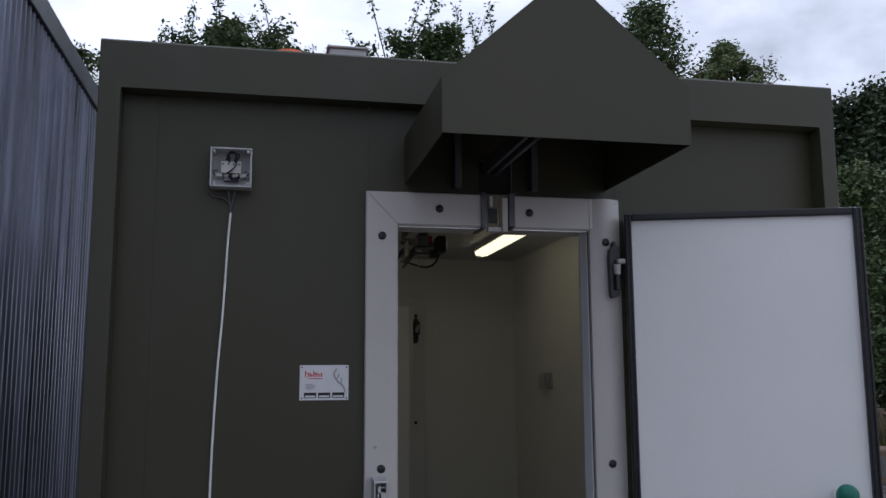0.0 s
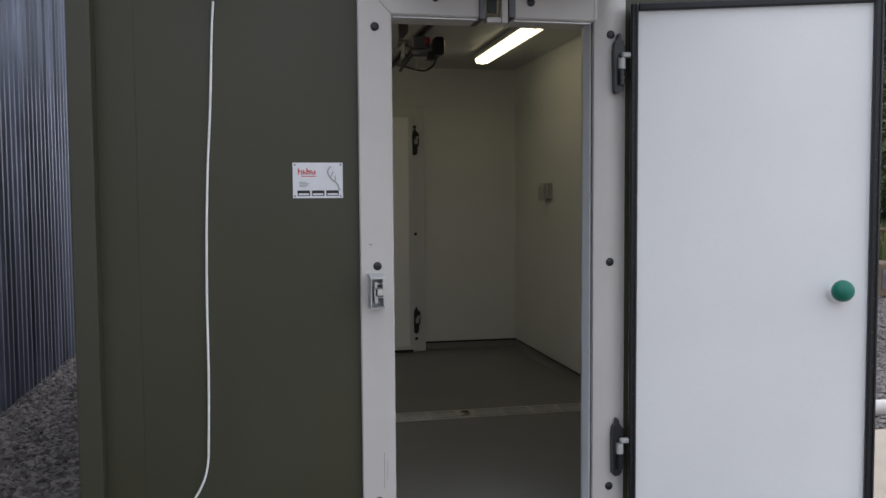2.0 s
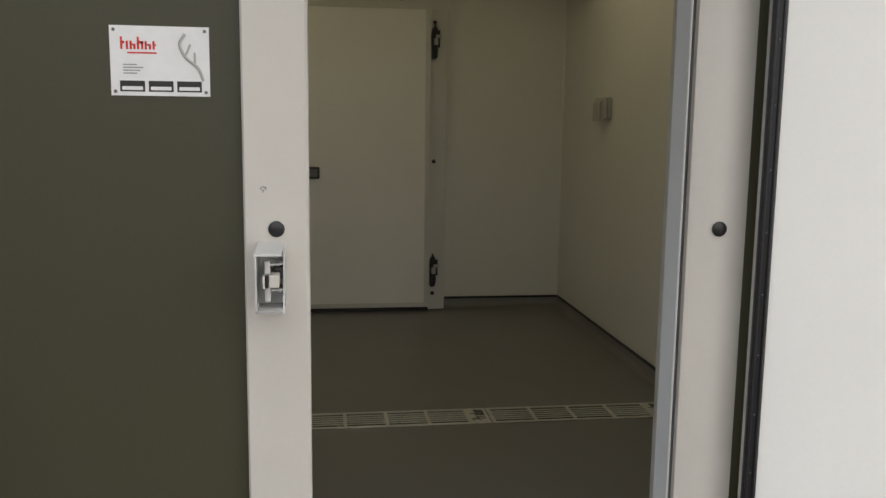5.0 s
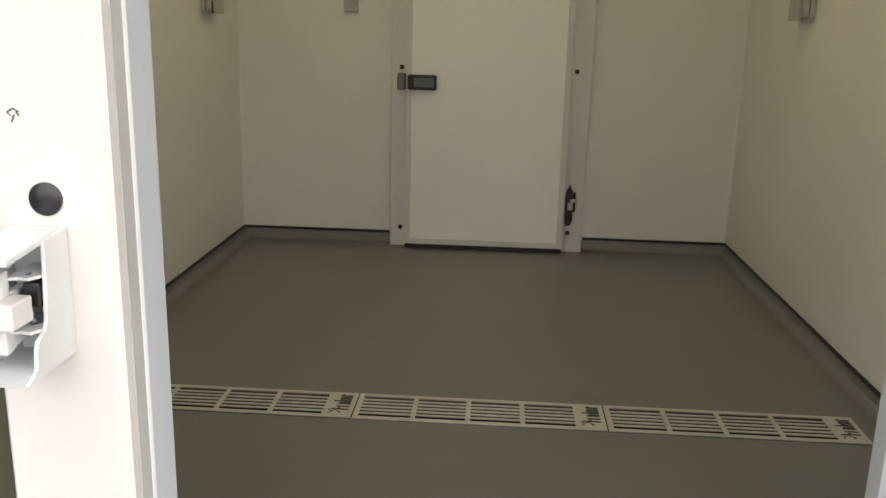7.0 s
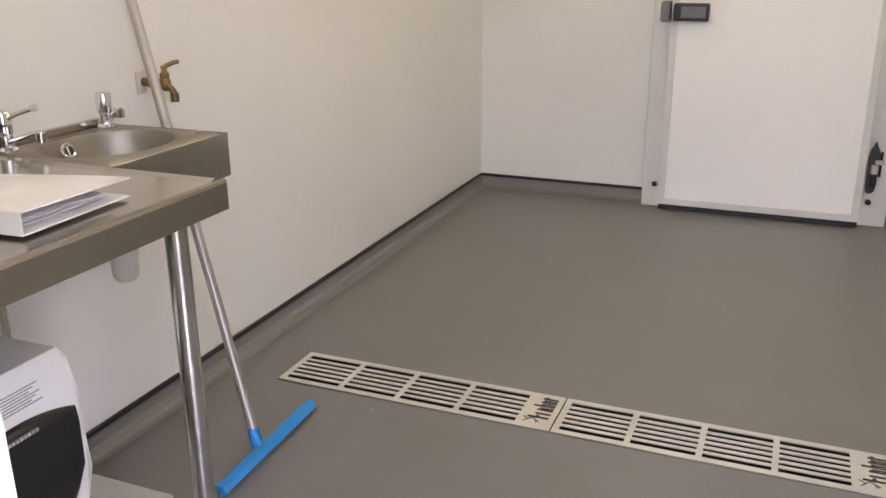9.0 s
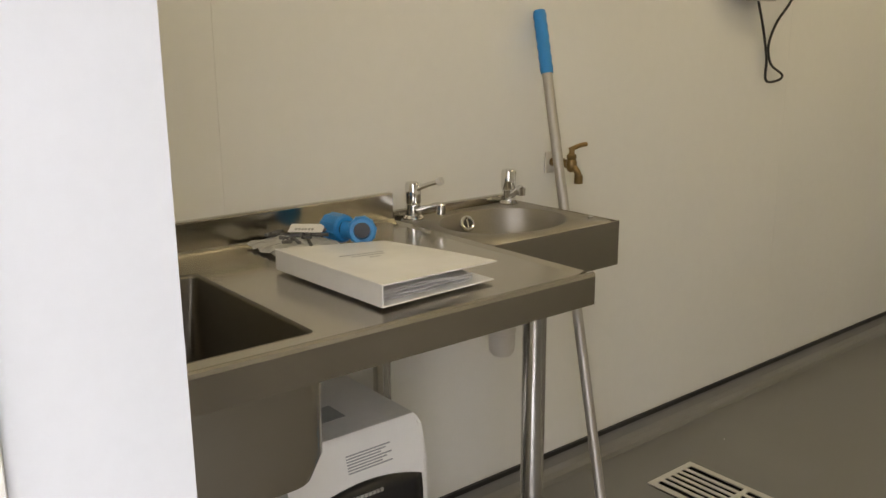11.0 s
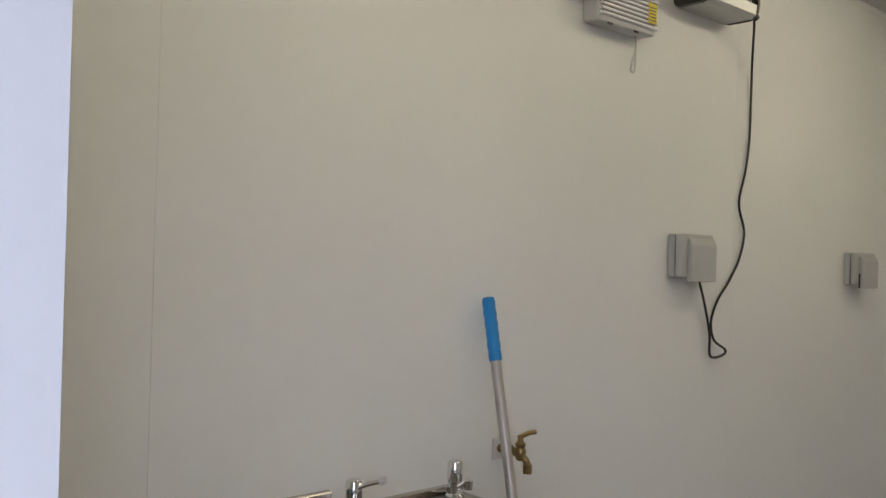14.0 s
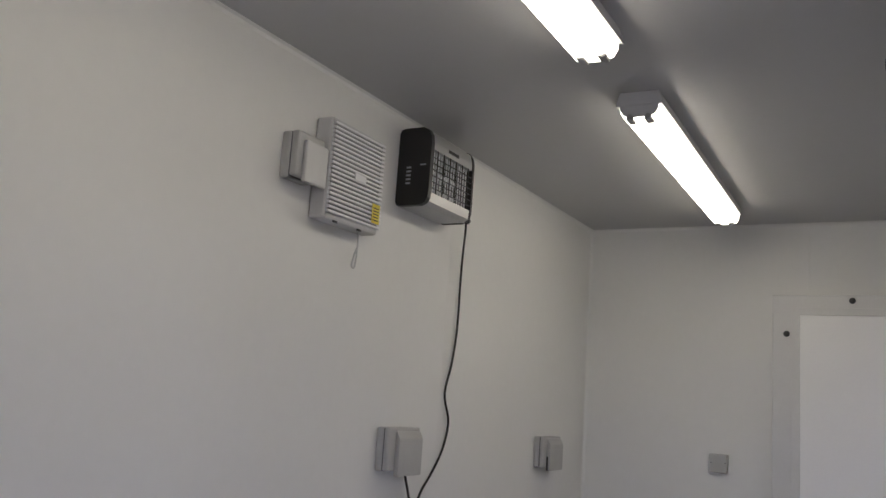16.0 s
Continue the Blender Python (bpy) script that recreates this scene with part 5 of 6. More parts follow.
def fittings():
    f = thing("pipe_fitting", (0.16, 0.885, TZ), "blue plastic compression pipe fitting", "pipe fitting", "pipe fittings")
    for a, b in (((0.104, 0.880, TZ + 0.031), (0.152, 0.884, TZ + 0.032)), ((0.182, 0.906, TZ + 0.033), (0.223, 0.879, TZ + 0.040))):
        a, b = Vector(a), Vector(b)
        m = bmesh.new()
        d = (b - a).normalized()
        cyl(m, a, b - d * 0.032, 0.0265, 0.0272, n=10)
        nut = part("nut", m, BLUE, f, "ribbed blue nut")
        d = (b - a).normalized()
        u = d.orthogonal().normalized()
        for k in range(10):
            e = (Matrix.Rotation(k * 0.6283, 3, d) @ u) * 0.0268
            m = bmesh.new()
            tube(m, [a + e + d * 0.004, b + e - d * 0.003], 0.0022, 5, 0)
            part("grip_rib", m, BLUE, nut)
        m = bmesh.new()
        rings = [[m.verts.new(q) for q in ring_points(b + d * at, d, r, 24)] for at, r in ((-0.032, 0.0272), (0, 0.0272), (0.004, 0.0235), (0.004, 0.0165), (-0.031, 0.0160))]
        for u, v in zip(rings, rings[1:]):
            for i in range(24):
                m.faces.new((u[i], u[(i + 1) % 24], v[(i + 1) % 24], v[i]))
        part("nut_rim", m, BLUE, nut, smooth=True)
        # Black disc paints the shade deep in the nut's bore.
        m = bmesh.new()
        cyl(m, b - d * 0.031, b - d * 0.022, 0.0155, 0.0155, n=24)
        part("seal", m, BLACK_RUBBER, nut, "black disc for the shade inside the nut")
    m = bmesh.new()
    cyl(m, (0.15, 0.885, TZ + 0.030), (0.182, 0.902, TZ + 0.029), 0.018, n=16)
    part("fitting_body", m, BLUE, f, smooth=True)
    g = thing("parts_bag", (0.1, 0.79, TZ), "clear plastic bag of grey metal fixings", "bag")
    rnd = random.Random(5)
    bm = bmesh.new()
    bmesh.ops.create_grid(bm, x_segments=14, y_segments=12, size=0.5)
    for v in bm.verts:
        x, y = v.co.x, v.co.y
        edge = max(abs(x), abs(y)) * 2
        v.co = (0.105 + x * 0.12 + rnd.uniform(-0.004, 0.004), 0.795 + y * 0.15 + rnd.uniform(-0.004, 0.004), TZ + 0.004 + 0.024 * max(0, 1 - edge ** 3) * (0.6 + 0.5 * noise.noise((x * 9, y * 9, 1))) + rnd.uniform(0, 0.004))
    part("bag_film", bm, GREY_PLASTIC, g)
    for i in range(26):
        bm = bmesh.new()
        p = Vector((0.105 + rnd.uniform(-0.045, 0.045), 0.795 + rnd.uniform(-0.05, 0.05), TZ + 0.020 + rnd.uniform(0, 0.008)))
        q = p + Vector((rnd.uniform(-1, 1), rnd.uniform(-1, 1), rnd.uniform(-0.3, 0.3))).normalized() * 0.02
        cyl(bm, p, q, 0.0035, n=6)
        part("fixing", bm, DARK_STEEL, g)
    lean = Matrix.Translation((0.105, 0.826, TZ + 0.034)) @ Matrix.Rotation(radians(-42), 4, "Z") @ Matrix.Rotation(radians(13), 4, "Y")
    m = boxes((-0.018, -0.034, -0.0005, 0.020, 0.034, 0.0005))
    m.transform(lean)
    card = part("bag_label", m, PAPER, g, "white paper bag label")
    m = boxes(*[(0.003, -0.022 + k * 0.0065, 0.0006, 0.012, -0.0175 + k * 0.0065, 0.0009) for k in range(6)])
    m.transform(lean)
    part("bag_print", m, PRINT, card)


fittings()


# ---- inside: hoist on the rail ----
def hoist():
    h = thing("electric_hoist", (1.54, 1.75, 2.1), "black and red electric hoist hanging from the rail", "hoist")
    part("trolley", boxes((1.49, 1.62, 2.20, 1.57, 2.0, 2.267), bevel=0.006), DARK_STEEL, h)
    motor = part("motor", boxes((1.612, 1.60, 2.14, 1.675, 1.72, 2.245), bevel=0.018), BLACK_PLASTIC, h)
    for k in range(5):
        part("cooling_fin", boxes((1.618 + k * 0.0115, 1.594, 2.155, 1.622 + k * 0.0115, 1.601, 2.23), bevel=0.001), BLACK_PLASTIC, motor)
    m = bmesh.new()
    cyl(m, (1.50, 1.70, 2.165), (1.612, 1.66, 2.175), 0.034, n=20)
    part("drum", m, DARK_STEEL, h, smooth=True)
    part("gear_case", boxes((1.575, 1.625, 2.115, 1.625, 1.70, 2.165), bevel=0.01), BLACK_PLASTIC, h)
    part("bracket", boxes((1.50, 1.655, 2.150, 1.575, 1.662, 2.162), bevel=0.002), GREY_PLASTIC, h)
    part("bracket", boxes((1.50, 1.655, 2.125, 1.575, 1.662, 2.135), bevel=0.002), GREY_PLASTIC, h)
    part("red_cover", boxes((1.535, 1.66, 2.205, 1.60, 1.80, 2.250), bevel=0.008), RED, h, "red cover")
    for za, zb in ((2.252, 2.10), (2.225, 2.07)):
        m = bmesh.new()
        tube(m, [(1.56, 1.72, za), (1.44, 1.80, zb)], 0.009, 8, 0)
        part("strut", m, DARK_STEEL, h, smooth=True)
    m = bmesh.new()
    tube(m, [(1.515, 1.66, 2.115), (1.516, 1.66, 2.09), (1.520, 1.66, 2.072), (1.514, 1.66, 2.064), (1.509, 1.66, 2.074)], 0.0028, 8)
    part("hook", m, CHROME, h, "small bright hook", smooth=True)
    c = bmesh.new()
    tube(c, [(1.64, 1.66, 2.14), (1.62, 1.70, 2.09), (1.58, 1.75, 2.07), (1.53, 1.83, 2.09), (1.49, 1.90, 2.115), (1.47, 1.95, 2.14)], 0.006, 8)
    tube(c, [(1.50, 1.80, 2.14), (1.47, 1.88, 2.12), (1.45, 1.95, 2.13)], 0.006, 8)
    part("cable", c, BLACK_RUBBER, h, smooth=True)
    m = bmesh.new()
    tube(m, [(1.60, 1.74, 2.20), (1.54, 1.77, 2.225), (1.44, 1.82, 2.238)], 0.022, 14, 4)
    part("gear_motor", m, DARK_STEEL, h, smooth=True)
    part("end_plate", boxes((1.45, 1.66, 2.13, 1.458, 1.80, 2.22), bevel=0.003), DARK_STEEL, h)
    # the body hangs close up under the rail
    for piece in h.children_recursive:
        if not piece.name.startswith("trolley"):
            piece.data.transform(Matrix.Translation((0, 0, 0.02)))


hoist()


# ---- outside, on the front wall ----
def junction_box():
    x0, x1, z0, z1 = 0.402, 0.558, 2.162, 2.316
    j = thing("junction_box", (0.48, 0.02, z0), "open grey junction box with wired terminals", "junction box")
    y1 = 0.0235
    part("back", boxes((x0, y1 - 0.006, z0, x1, y1, z1), bevel=0.002), GREY_PLASTIC, j)
    for r in ((x0, z0, x0 + 0.006, z1), (x1 - 0.006, z0, x1, z1), (x0 + 0.006, z0, x1 - 0.006, z0 + 0.006), (x0 + 0.006, z1 - 0.006, x1 - 0.006, z1)):
        part("side", boxes((r[0], -0.045, r[1], r[2], y1 - 0.006, r[3]), bevel=0.001), LIGHT_GREY, j)
    term = part("terminal_block", boxes((x0 + 0.038, -0.02, z0 + 0.058, x1 - 0.04, 0.012, z0 + 0.105), bevel=0.003), FRAME_WHITE, j, "white terminal block")
    for i in range(4):
        part("terminal", boxes((x0 + 0.022 + i * 0.03, -0.012, z0 + 0.046, x0 + 0.044 + i * 0.03, 0.01, z0 + 0.058), bevel=0.002), FRAME_WHITE, term)
    for i in range(4):
        part("terminal_screw", lathe(bmesh.new(), [(0.004, 0.0), (0.004, -0.002), (0.001, -0.0025)], (x0 + 0.047 + i * 0.0205, -0.0202, z0 + 0.094), "y", 10), DARK_STEEL, term)
    # Dark block fills in the shade below the terminals.
    part("terminal_shadow", boxes((x0 + 0.05, -0.010, z0 + 0.030, x1 - 0.05, 0.012, z0 + 0.0455), bevel=0.002), DARK_STEEL, j, "dark block for the shade under the terminals")
    for x in (x0 + 0.014, x1 - 0.014):
        for z in (z0 + 0.014, z1 - 0.014):
            part("corner_post", lathe(bmesh.new(), [(0.006, 0.0), (0.006, -0.058), (0.003, -0.059)], (x, 0.016, z), "y", 10), LIGHT_GREY, j, smooth=True)
    for pts, r in (([(0.49, -0.01, z0 + 0.10), (0.50, -0.03, z0 + 0.125), (0.485, -0.03, z0 + 0.14), (0.465, -0.02, z0 + 0.125), (0.475, -0.022, z0 + 0.10)], 0.004),
                   ([(0.46, -0.01, z0 + 0.11), (0.475, -0.025, z0 + 0.135), (0.51, -0.02, z0 + 0.13), (0.495, -0.02, z0 + 0.10)], 0.003),
                   ([(0.478, -0.012, z0 + 0.148), (0.47, -0.02, z0 + 0.13), (0.476, -0.03, z0 + 0.112)], 0.0035), ([(0.502, -0.022, z0 + 0.12), (0.497, -0.034, z0 + 0.085), (0.475, -0.032, z0 + 0.062), (0.46, -0.02, z0 + 0.054)], 0.0026),
                   ([(0.42, -0.008, z0 + 0.05), (0.412, -0.012, z0 + 0.065), (0.43, -0.016, z0 + 0.07)], 0.002), ([(0.54, -0.008, z0 + 0.05), (0.547, -0.012, z0 + 0.062), (0.53, -0.016, z0 + 0.068)], 0.002),
                   ([(0.47, -0.006, z0 + 0.055), (0.49, -0.02, z0 + 0.035), (0.51, -0.006, z0 + 0.045)], 0.006)):
        part("wire", tube(bmesh.new(), pts, r, 8), BLACK_RUBBER, j, "black wire", smooth=True)
    return j


junction_box()
cable = thing("mains_cable", (0.44, 0.01, 0), "white mains cable hanging down the wall", "cable")
c = bmesh.new()
tube(c, [(0.482, 0.013, 2.07), (0.474, 0.014, 1.95), (0.464, 0.014, 1.70), (0.449, 0.014, 1.45), (0.440, 0.014, 1.20), (0.436, 0.014, 0.95), (0.436, 0.014, 0.7), (0.431, 0.014, 0.45), (0.425, 0.012, 0.35), (0.40, 0.010, 0.27), (0.33, 0.006, 0.156), (0.26, -0.01, 0.04), (0.15, -0.06, -0.10), (0.0, -0.3, -0.142)], 0.0046, 10)
part("sheath", c, WHITE_CABLE, cable, smooth=True)
c = bmesh.new()
tube(c, [(0.402, 0.0, 2.20), (0.392, 0.006, 2.17), (0.41, 0.01, 2.135), (0.455, 0.012, 2.125), (0.478, 0.013, 2.10), (0.482, 0.013, 2.065)], 0.0028, 8)
tube(c, [(0.468, 0.005, 2.165), (0.474, 0.010, 2.13), (0.482, 0.013, 2.09)], 0.003, 8)
tube(c, [(0.498, 0.005, 2.165), (0.49, 0.010, 2.13), (0.483, 0.013, 2.09)], 0.003, 8)
part("core_wires", c, DARK_STEEL, cable, "grey inner wires", smooth=True)


def maker_plate():
    x0, x1, z0, z1 = 0.758, 0.946, 1.350, 1.484
    p = thing("maker_plate", (0.85, 0.022, z0), "white metal maker's plate with red mark on the wall", "sign")
    y = 0.0235
    pl = part("plate", boxes((x0, y - 0.002, z0, x1, y - 0.0003, z1), bevel=0.0005), PAPER, p)
    f = y - 0.0021
    red = bmesh.new()
    lx, lz = x0 + 0.02, z1 - 0.045
    for i, (w, h, o) in enumerate(((0.008, 0.024, 0), (0.0045, 0.016, 0), (0.011, 0.016, 0), (0.012, 0.024, 0), (0.012, 0.016, 0), (0.007, 0.016, 0))):
        box(red, lx, f - 0.0004, lz, lx + 0.0042, f, lz + h)
        if w > 0.006:
            box(red, lx + 0.0042, f - 0.0004, lz + h * 0.45, lx + w, f, lz + h * 0.65)
            if w > 0.01:
                box(red, lx + w - 0.0042, f - 0.0004, lz, lx + w, f, lz + h * 0.65)
        lx += w + 0.0026
    part("red_mark", red, RED, pl, "red maker's mark")
    part("red_line", boxes((x0 + 0.033, f - 0.0003, lz - 0.008, x0 + 0.088, f, lz - 0.005)), RED, pl)
    part("small_print", boxes(*[(x0 + 0.024, f - 0.0003, z0 + 0.042 + i * 0.0055, x0 + 0.05 + 0.006 * (i % 3), f, z0 + 0.0445 + i * 0.0055) for i in range(4)]), PRINT, pl)
    for i in range(3):
        a = x0 + 0.017 + i * 0.054
        d = part("data_field", boxes((a, f - 0.0004, z0 + 0.008, a + 0.047, f, z0 + 0.029)), INK, pl, "black data field")
        part("data_strip", boxes((a + 0.004, f - 0.0007, z0 + 0.011, a + 0.043, f - 0.0004, z0 + 0.018)), PAPER, d)
    for x in (x0 + 0.008, x1 - 0.008):
        for z in (z0 + 0.008, z1 - 0.008):
            part("screw", lathe(bmesh.new(), [(0.0035, 0), (0.0025, -0.0015)], (x, f, z), "y", 10), DARK_STEEL, pl)
    # pale emblem: two branching strokes
    em = bmesh.new()
    tube(em, [(x1 - 0.012, f, z0 + 0.03), (x1 - 0.022, f, z0 + 0.055), (x1 - 0.045, f, z0 + 0.075), (x1 - 0.056, f, z0 + 0.10), (x1 - 0.046, f, z0 + 0.12)], 0.003, 8)
    tube(em, [(x1 - 0.028, f, z0 + 0.062), (x1 - 0.028, f, z0 + 0.085)], 0.0022, 8, 0)
    tube(em, [(x1 - 0.046, f, z0 + 0.078), (x1 - 0.036, f, z0 + 0.10)], 0.0022, 8, 0)
    part("emblem", em, GREY_PLASTIC, pl, "pale grey branching emblem")


maker_plate()
sc = thing("jamb_scuff", (1.047, -0.001, 1.168), "small dark scuff mark on the white jamb", "mark", kind="structure")
m = bmesh.new()
for a, b in (((-0.006, 0.002), (0.0, 0.006)), ((0.0, 0.006), (0.006, 0.003)), ((0.001, 0.0), (-0.002, -0.007)), ((-0.006, 0.002), (-0.002, -0.001)), ((0.003, 0.003), (0.006, -0.001))):
    tube(m, [(1.047 + a[0], 0.0, 1.168 + a[1]), (1.047 + b[0], 0.0, 1.168 + b[1])], 0.0009, 5, 0)
for x, z0, z1 in ((1.09, 0.22, 0.36), (1.103, 0.25, 0.33)):
    tube(m, [(x, 0.0, z0), (x + 0.001, 0.0, z1)], 0.0006, 5, 0)
part("scratch", m, DARK_STEEL, sc)


# ---- outside: yard ----
GZ = -0.15
solid("ground", boxes((-400, -400, GZ - 1.0, 400, 400, GZ)), GRAVEL, "grey gravel yard around the cabin", "ground", "structure")
rnd = random.Random(11)


def stones(name, spots, size, material, label):
    """Loose stones on the ground, each an uneven octahedron."""
    verts, faces = [], []
    for x0, y0, x1, y1, count in spots:
        for _ in range(count):
            x, y, r = rnd.uniform(x0, x1), rnd.uniform(y0, y1), size * rnd.uniform(0.5, 1.5)
            a, k = rnd.uniform(0, 6.28), len(verts)
            for i in range(4):
                q = a + i * 1.571 + rnd.uniform(-0.4, 0.4)
                verts.append((x + r * math.cos(q) * rnd.uniform(0.7, 1.2), y + r * math.sin(q), GZ + r * rnd.uniform(0.05, 0.35)))
            verts.append((x + rnd.uniform(-0.3, 0.3) * r, y + rnd.uniform(-0.3, 0.3) * r, GZ + r * rnd.uniform(0.5, 0.9)))
            verts.append((x, y, GZ - r * 0.3))
            for i in range(4):
                faces.append((k + i, k + (i + 1) % 4, k + 4))
                faces.append((k + (i + 1) % 4, k + i, k + 5))
    me = bpy.data.meshes.new(name)
    me.from_pydata(verts, [], faces)
    me.materials.append(material)
    return tagged(new(name, me), label, "gravel", kind="stuff")


stones("gravel", [(-1.5, 1.0, -0.05, 8.0, 14000), (3.2, 1.5, 7.5, 5.0, 7000), (5.5, 4.5, 10.5, 10.0, 6000), (-1.6, -1.5, -0.02, 1.0, 9000)], 0.024, STONE, "loose grey crushed stone")


def cladding_wall():
    """A tall building side of upright corrugated steel sheets, with a dark flashing on top."""
    base, ang = Vector((-1.195, 3.43, GZ)), 0.0
    w = thing("corrugated_building", (0, 0, 0), "tall weathered corrugated steel building side", "building", m=pose(base.x, base.y, base.z, 0, 0, ang))
    top = 4.40
    pitch = 0.125
    for s in range(-6, 7):
        bm = bmesh.new()
        pts = []
        y = s * 1.0
        while y < (s + 1) * 1.0 - 1e-6:
            for dy, dx in ((0.0, 0.0), (0.035, 0.0), (0.040, 0.003), (0.052, 0.024), (0.058, 0.026), (0.082, 0.026), (0.088, 0.024), (0.100, 0.003), (0.105, 0.0)):
                pts.append((y + dy, dx + (0.0015 if s % 2 else 0)))
            y += pitch
        lo = [bm.verts.new((x, q, 0.0)) for q, x in pts]
        hi = [bm.verts.new((x, q, top)) for q, x in pts]
        for i in range(len(pts) - 1):
            bm.faces.new((lo[i], lo[i + 1], hi[i + 1], hi[i]))
        sh = part("sheet", bm, CLADDING, w)
        md = sh.modifiers.new("thickness", "SOLIDIFY")
        md.thickness = 0.001
    part("flashing", boxes((-0.03, -6.0, top - 0.02, 0.05, 7.2, top + 0.20), bevel=0.01), CAP_STEEL, w, "dark steel roof flashing")
    part("wall", boxes((-5.0, -6.0, 0.0, -0.03, 7.2, top - 0.03)), CLADDING, w)
    part("roof", boxes((-5.02, -6.02, top - 0.029, -0.032, 7.22, top + 0.03), bevel=0.01), CAP_STEEL, w)


cladding_wall()


def leaves_mesh(name, tips, per, spread, size, material, parent, rnd, flat=0.5):
    verts, faces = [], []
    for p in tips:
        for _ in range(per):
            c = Vector(p) + Vector((rnd.gauss(0, spread), rnd.gauss(0, spread), rnd.gauss(0, spread * 0.8)))
            d = Vector((rnd.gauss(0, 1), rnd.gauss(0, 1), rnd.gauss(-0.2, flat))).normalized()
            s = d.orthogonal().normalized()
            s = (Matrix.Rotation(rnd.uniform(0, 6.28), 3, d) @ s)
            l = size * rnd.uniform(0.6, 1.4)
            k = len(verts)
            verts += [tuple(c), tuple(c + d * l * 0.5 + s * l * 0.28), tuple(c + d * l), tuple(c + d * l * 0.5 - s * l * 0.28)]
            faces.append((k, k + 1, k + 2, k + 3))
    me = bpy.data.meshes.new(name)
    me.from_pydata(verts, [], faces)
    me.materials.append(material)
    ob = new(name, me)
    ob.parent = parent
    ob.matrix_parent_inverse = parent.matrix_basis.inverted()
    return ob


def tree(name, x, y, height, crown, seed, material, label, leaf=0.1, per=26, limbs=26, start=0.25, spread=0.3, shape="round", group="", shoots=0, shoot=0.8):
    """Tapered trunk, limbs with twigs, and leaves round the twigs."""
    rnd = random.Random(seed)
    t = thing(name, (x, y, GZ), label, "tree", group)
    bm = bmesh.new()
    lean = Vector((rnd.uniform(-0.04, 0.04), rnd.uniform(-0.04, 0.04), 1))
    trunk = [Vector((x, y, GZ)) + Vector((lean.x * height * f + rnd.uniform(-0.06, 0.06), lean.y * height * f + rnd.uniform(-0.06, 0.06), height * f)) for f in (0, 0.25, 0.5, 0.75, 0.97)]
    tube(bm, trunk, height * 0.014, 9, 5, taper=0.12)
    line = smooth_path(trunk, 10)
    tips = []
    for i in range(limbs):
        f = start + (1 - start) * (i + rnd.random()) / limbs
        p = line[min(int(f * (len(line) - 1)), len(line) - 1)]
        g = (f - start) / (1 - start)
        reach = crown * (math.sin(math.pi * min(1, 0.18 + 0.82 * g)) ** 0.6 if shape == "round" else min(1, 0.72 * height * (1.01 - f) / crown)) * rnd.uniform(0.65, 1.15)
        a = i * 2.4 + rnd.uniform(-0.5, 0.5)
        out = Vector((math.cos(a), math.sin(a), rnd.uniform(0.15, 0.8) if shape == "round" else rnd.uniform(-0.1, 0.35)))
        q = p + out * reach * 0.55
        r = p + out * reach + Vector((0, 0, rnd.uniform(-0.1, 0.25) * reach))
        tube(bm, [p, q, r], height * 0.0042 * (1.25 - g * 0.6), 6, 4, taper=0.25)
        for k in range(5):
            s = p.lerp(q, rnd.uniform(0.5, 1)) if k < 2 else q.lerp(r, rnd.uniform(0.1, 1))
            e = s + Vector((rnd.gauss(0, 1), rnd.gauss(0, 1), rnd.gauss(0.3, 0.8))).normalized() * reach * rnd.uniform(0.18, 0.4)
            tube(bm, [s, s.lerp(e, 0.5) + Vector((0, 0, 0.03)), e], height * 0.0014, 4, 2, taper=0.4)
            tips += [s.lerp(e, 0.35), s.lerp(e, 0.7), e]
        tips += [q.lerp(r, 0.6), r]
    tips.append(line[-1])
    whips = []
    for i in range(shoots):
        p = line[int((0.72 + 0.26 * rnd.random()) * (len(line) - 1))] + Vector((rnd.uniform(-0.6, 0.6) * crown, rnd.uniform(-0.3, 0.3) * crown, 0))
        way = Vector((rnd.uniform(-0.75, 0.75), rnd.uniform(-0.4, 0.4), 1)).normalized() * shoot * rnd.uniform(0.6, 1.25)
        bend = Vector((rnd.uniform(-0.12, 0.12), 0, 0.04)) * shoot
        pts = [p - way * 0.4, p + way * 0.35 + bend, p + way * 0.7 + bend * 0.4, p + way]
        tube(bm, pts, height * 0.0016, 5, 4, taper=0.3)
        fine = smooth_path(pts, 8)
        whips += fine[len(fine) // 3:]
    part("trunk", bm, BARK, t, smooth=True)
    leaves_mesh("crown", tips, per, spread, leaf, material, t, rnd)
    if whips:
        leaves_mesh("shoot_leaves", whips, 5, 0.028, leaf * 0.85, material, t, rnd)
    return t


G1 = "trees behind the cabin"
AIRY = "slender broadleaf tree with open airy crown"
tree("tree", 0.2, 6.9, 5.95, 1.1, 3, LEAF_GREEN, AIRY, leaf=0.058, per=34, limbs=40, start=0.45, spread=0.065, group=G1, shoots=16, shoot=0.95)
tree("tree", 1.25, 7.4, 5.8, 0.8, 21, LEAF_GREEN, AIRY, leaf=0.05, per=20, limbs=24, start=0.45, spread=0.06, group=G1, shoots=9, shoot=0.75)
tree("tree", 2.8, 7.0, 6.2, 1.15, 8, LEAF_GREEN, AIRY, leaf=0.058, per=34, limbs=42, start=0.40, spread=0.065, group=G1, shoots=18, shoot=1.15)
tree("tree", -2.35, 12.0, 7.3, 1.0, 31, LEAF_GREEN, "slender broadleaf tree behind the steel building", leaf=0.07, per=22, limbs=30, start=0.5, spread=0.09, group=G1, shoots=8, shoot=0.7)
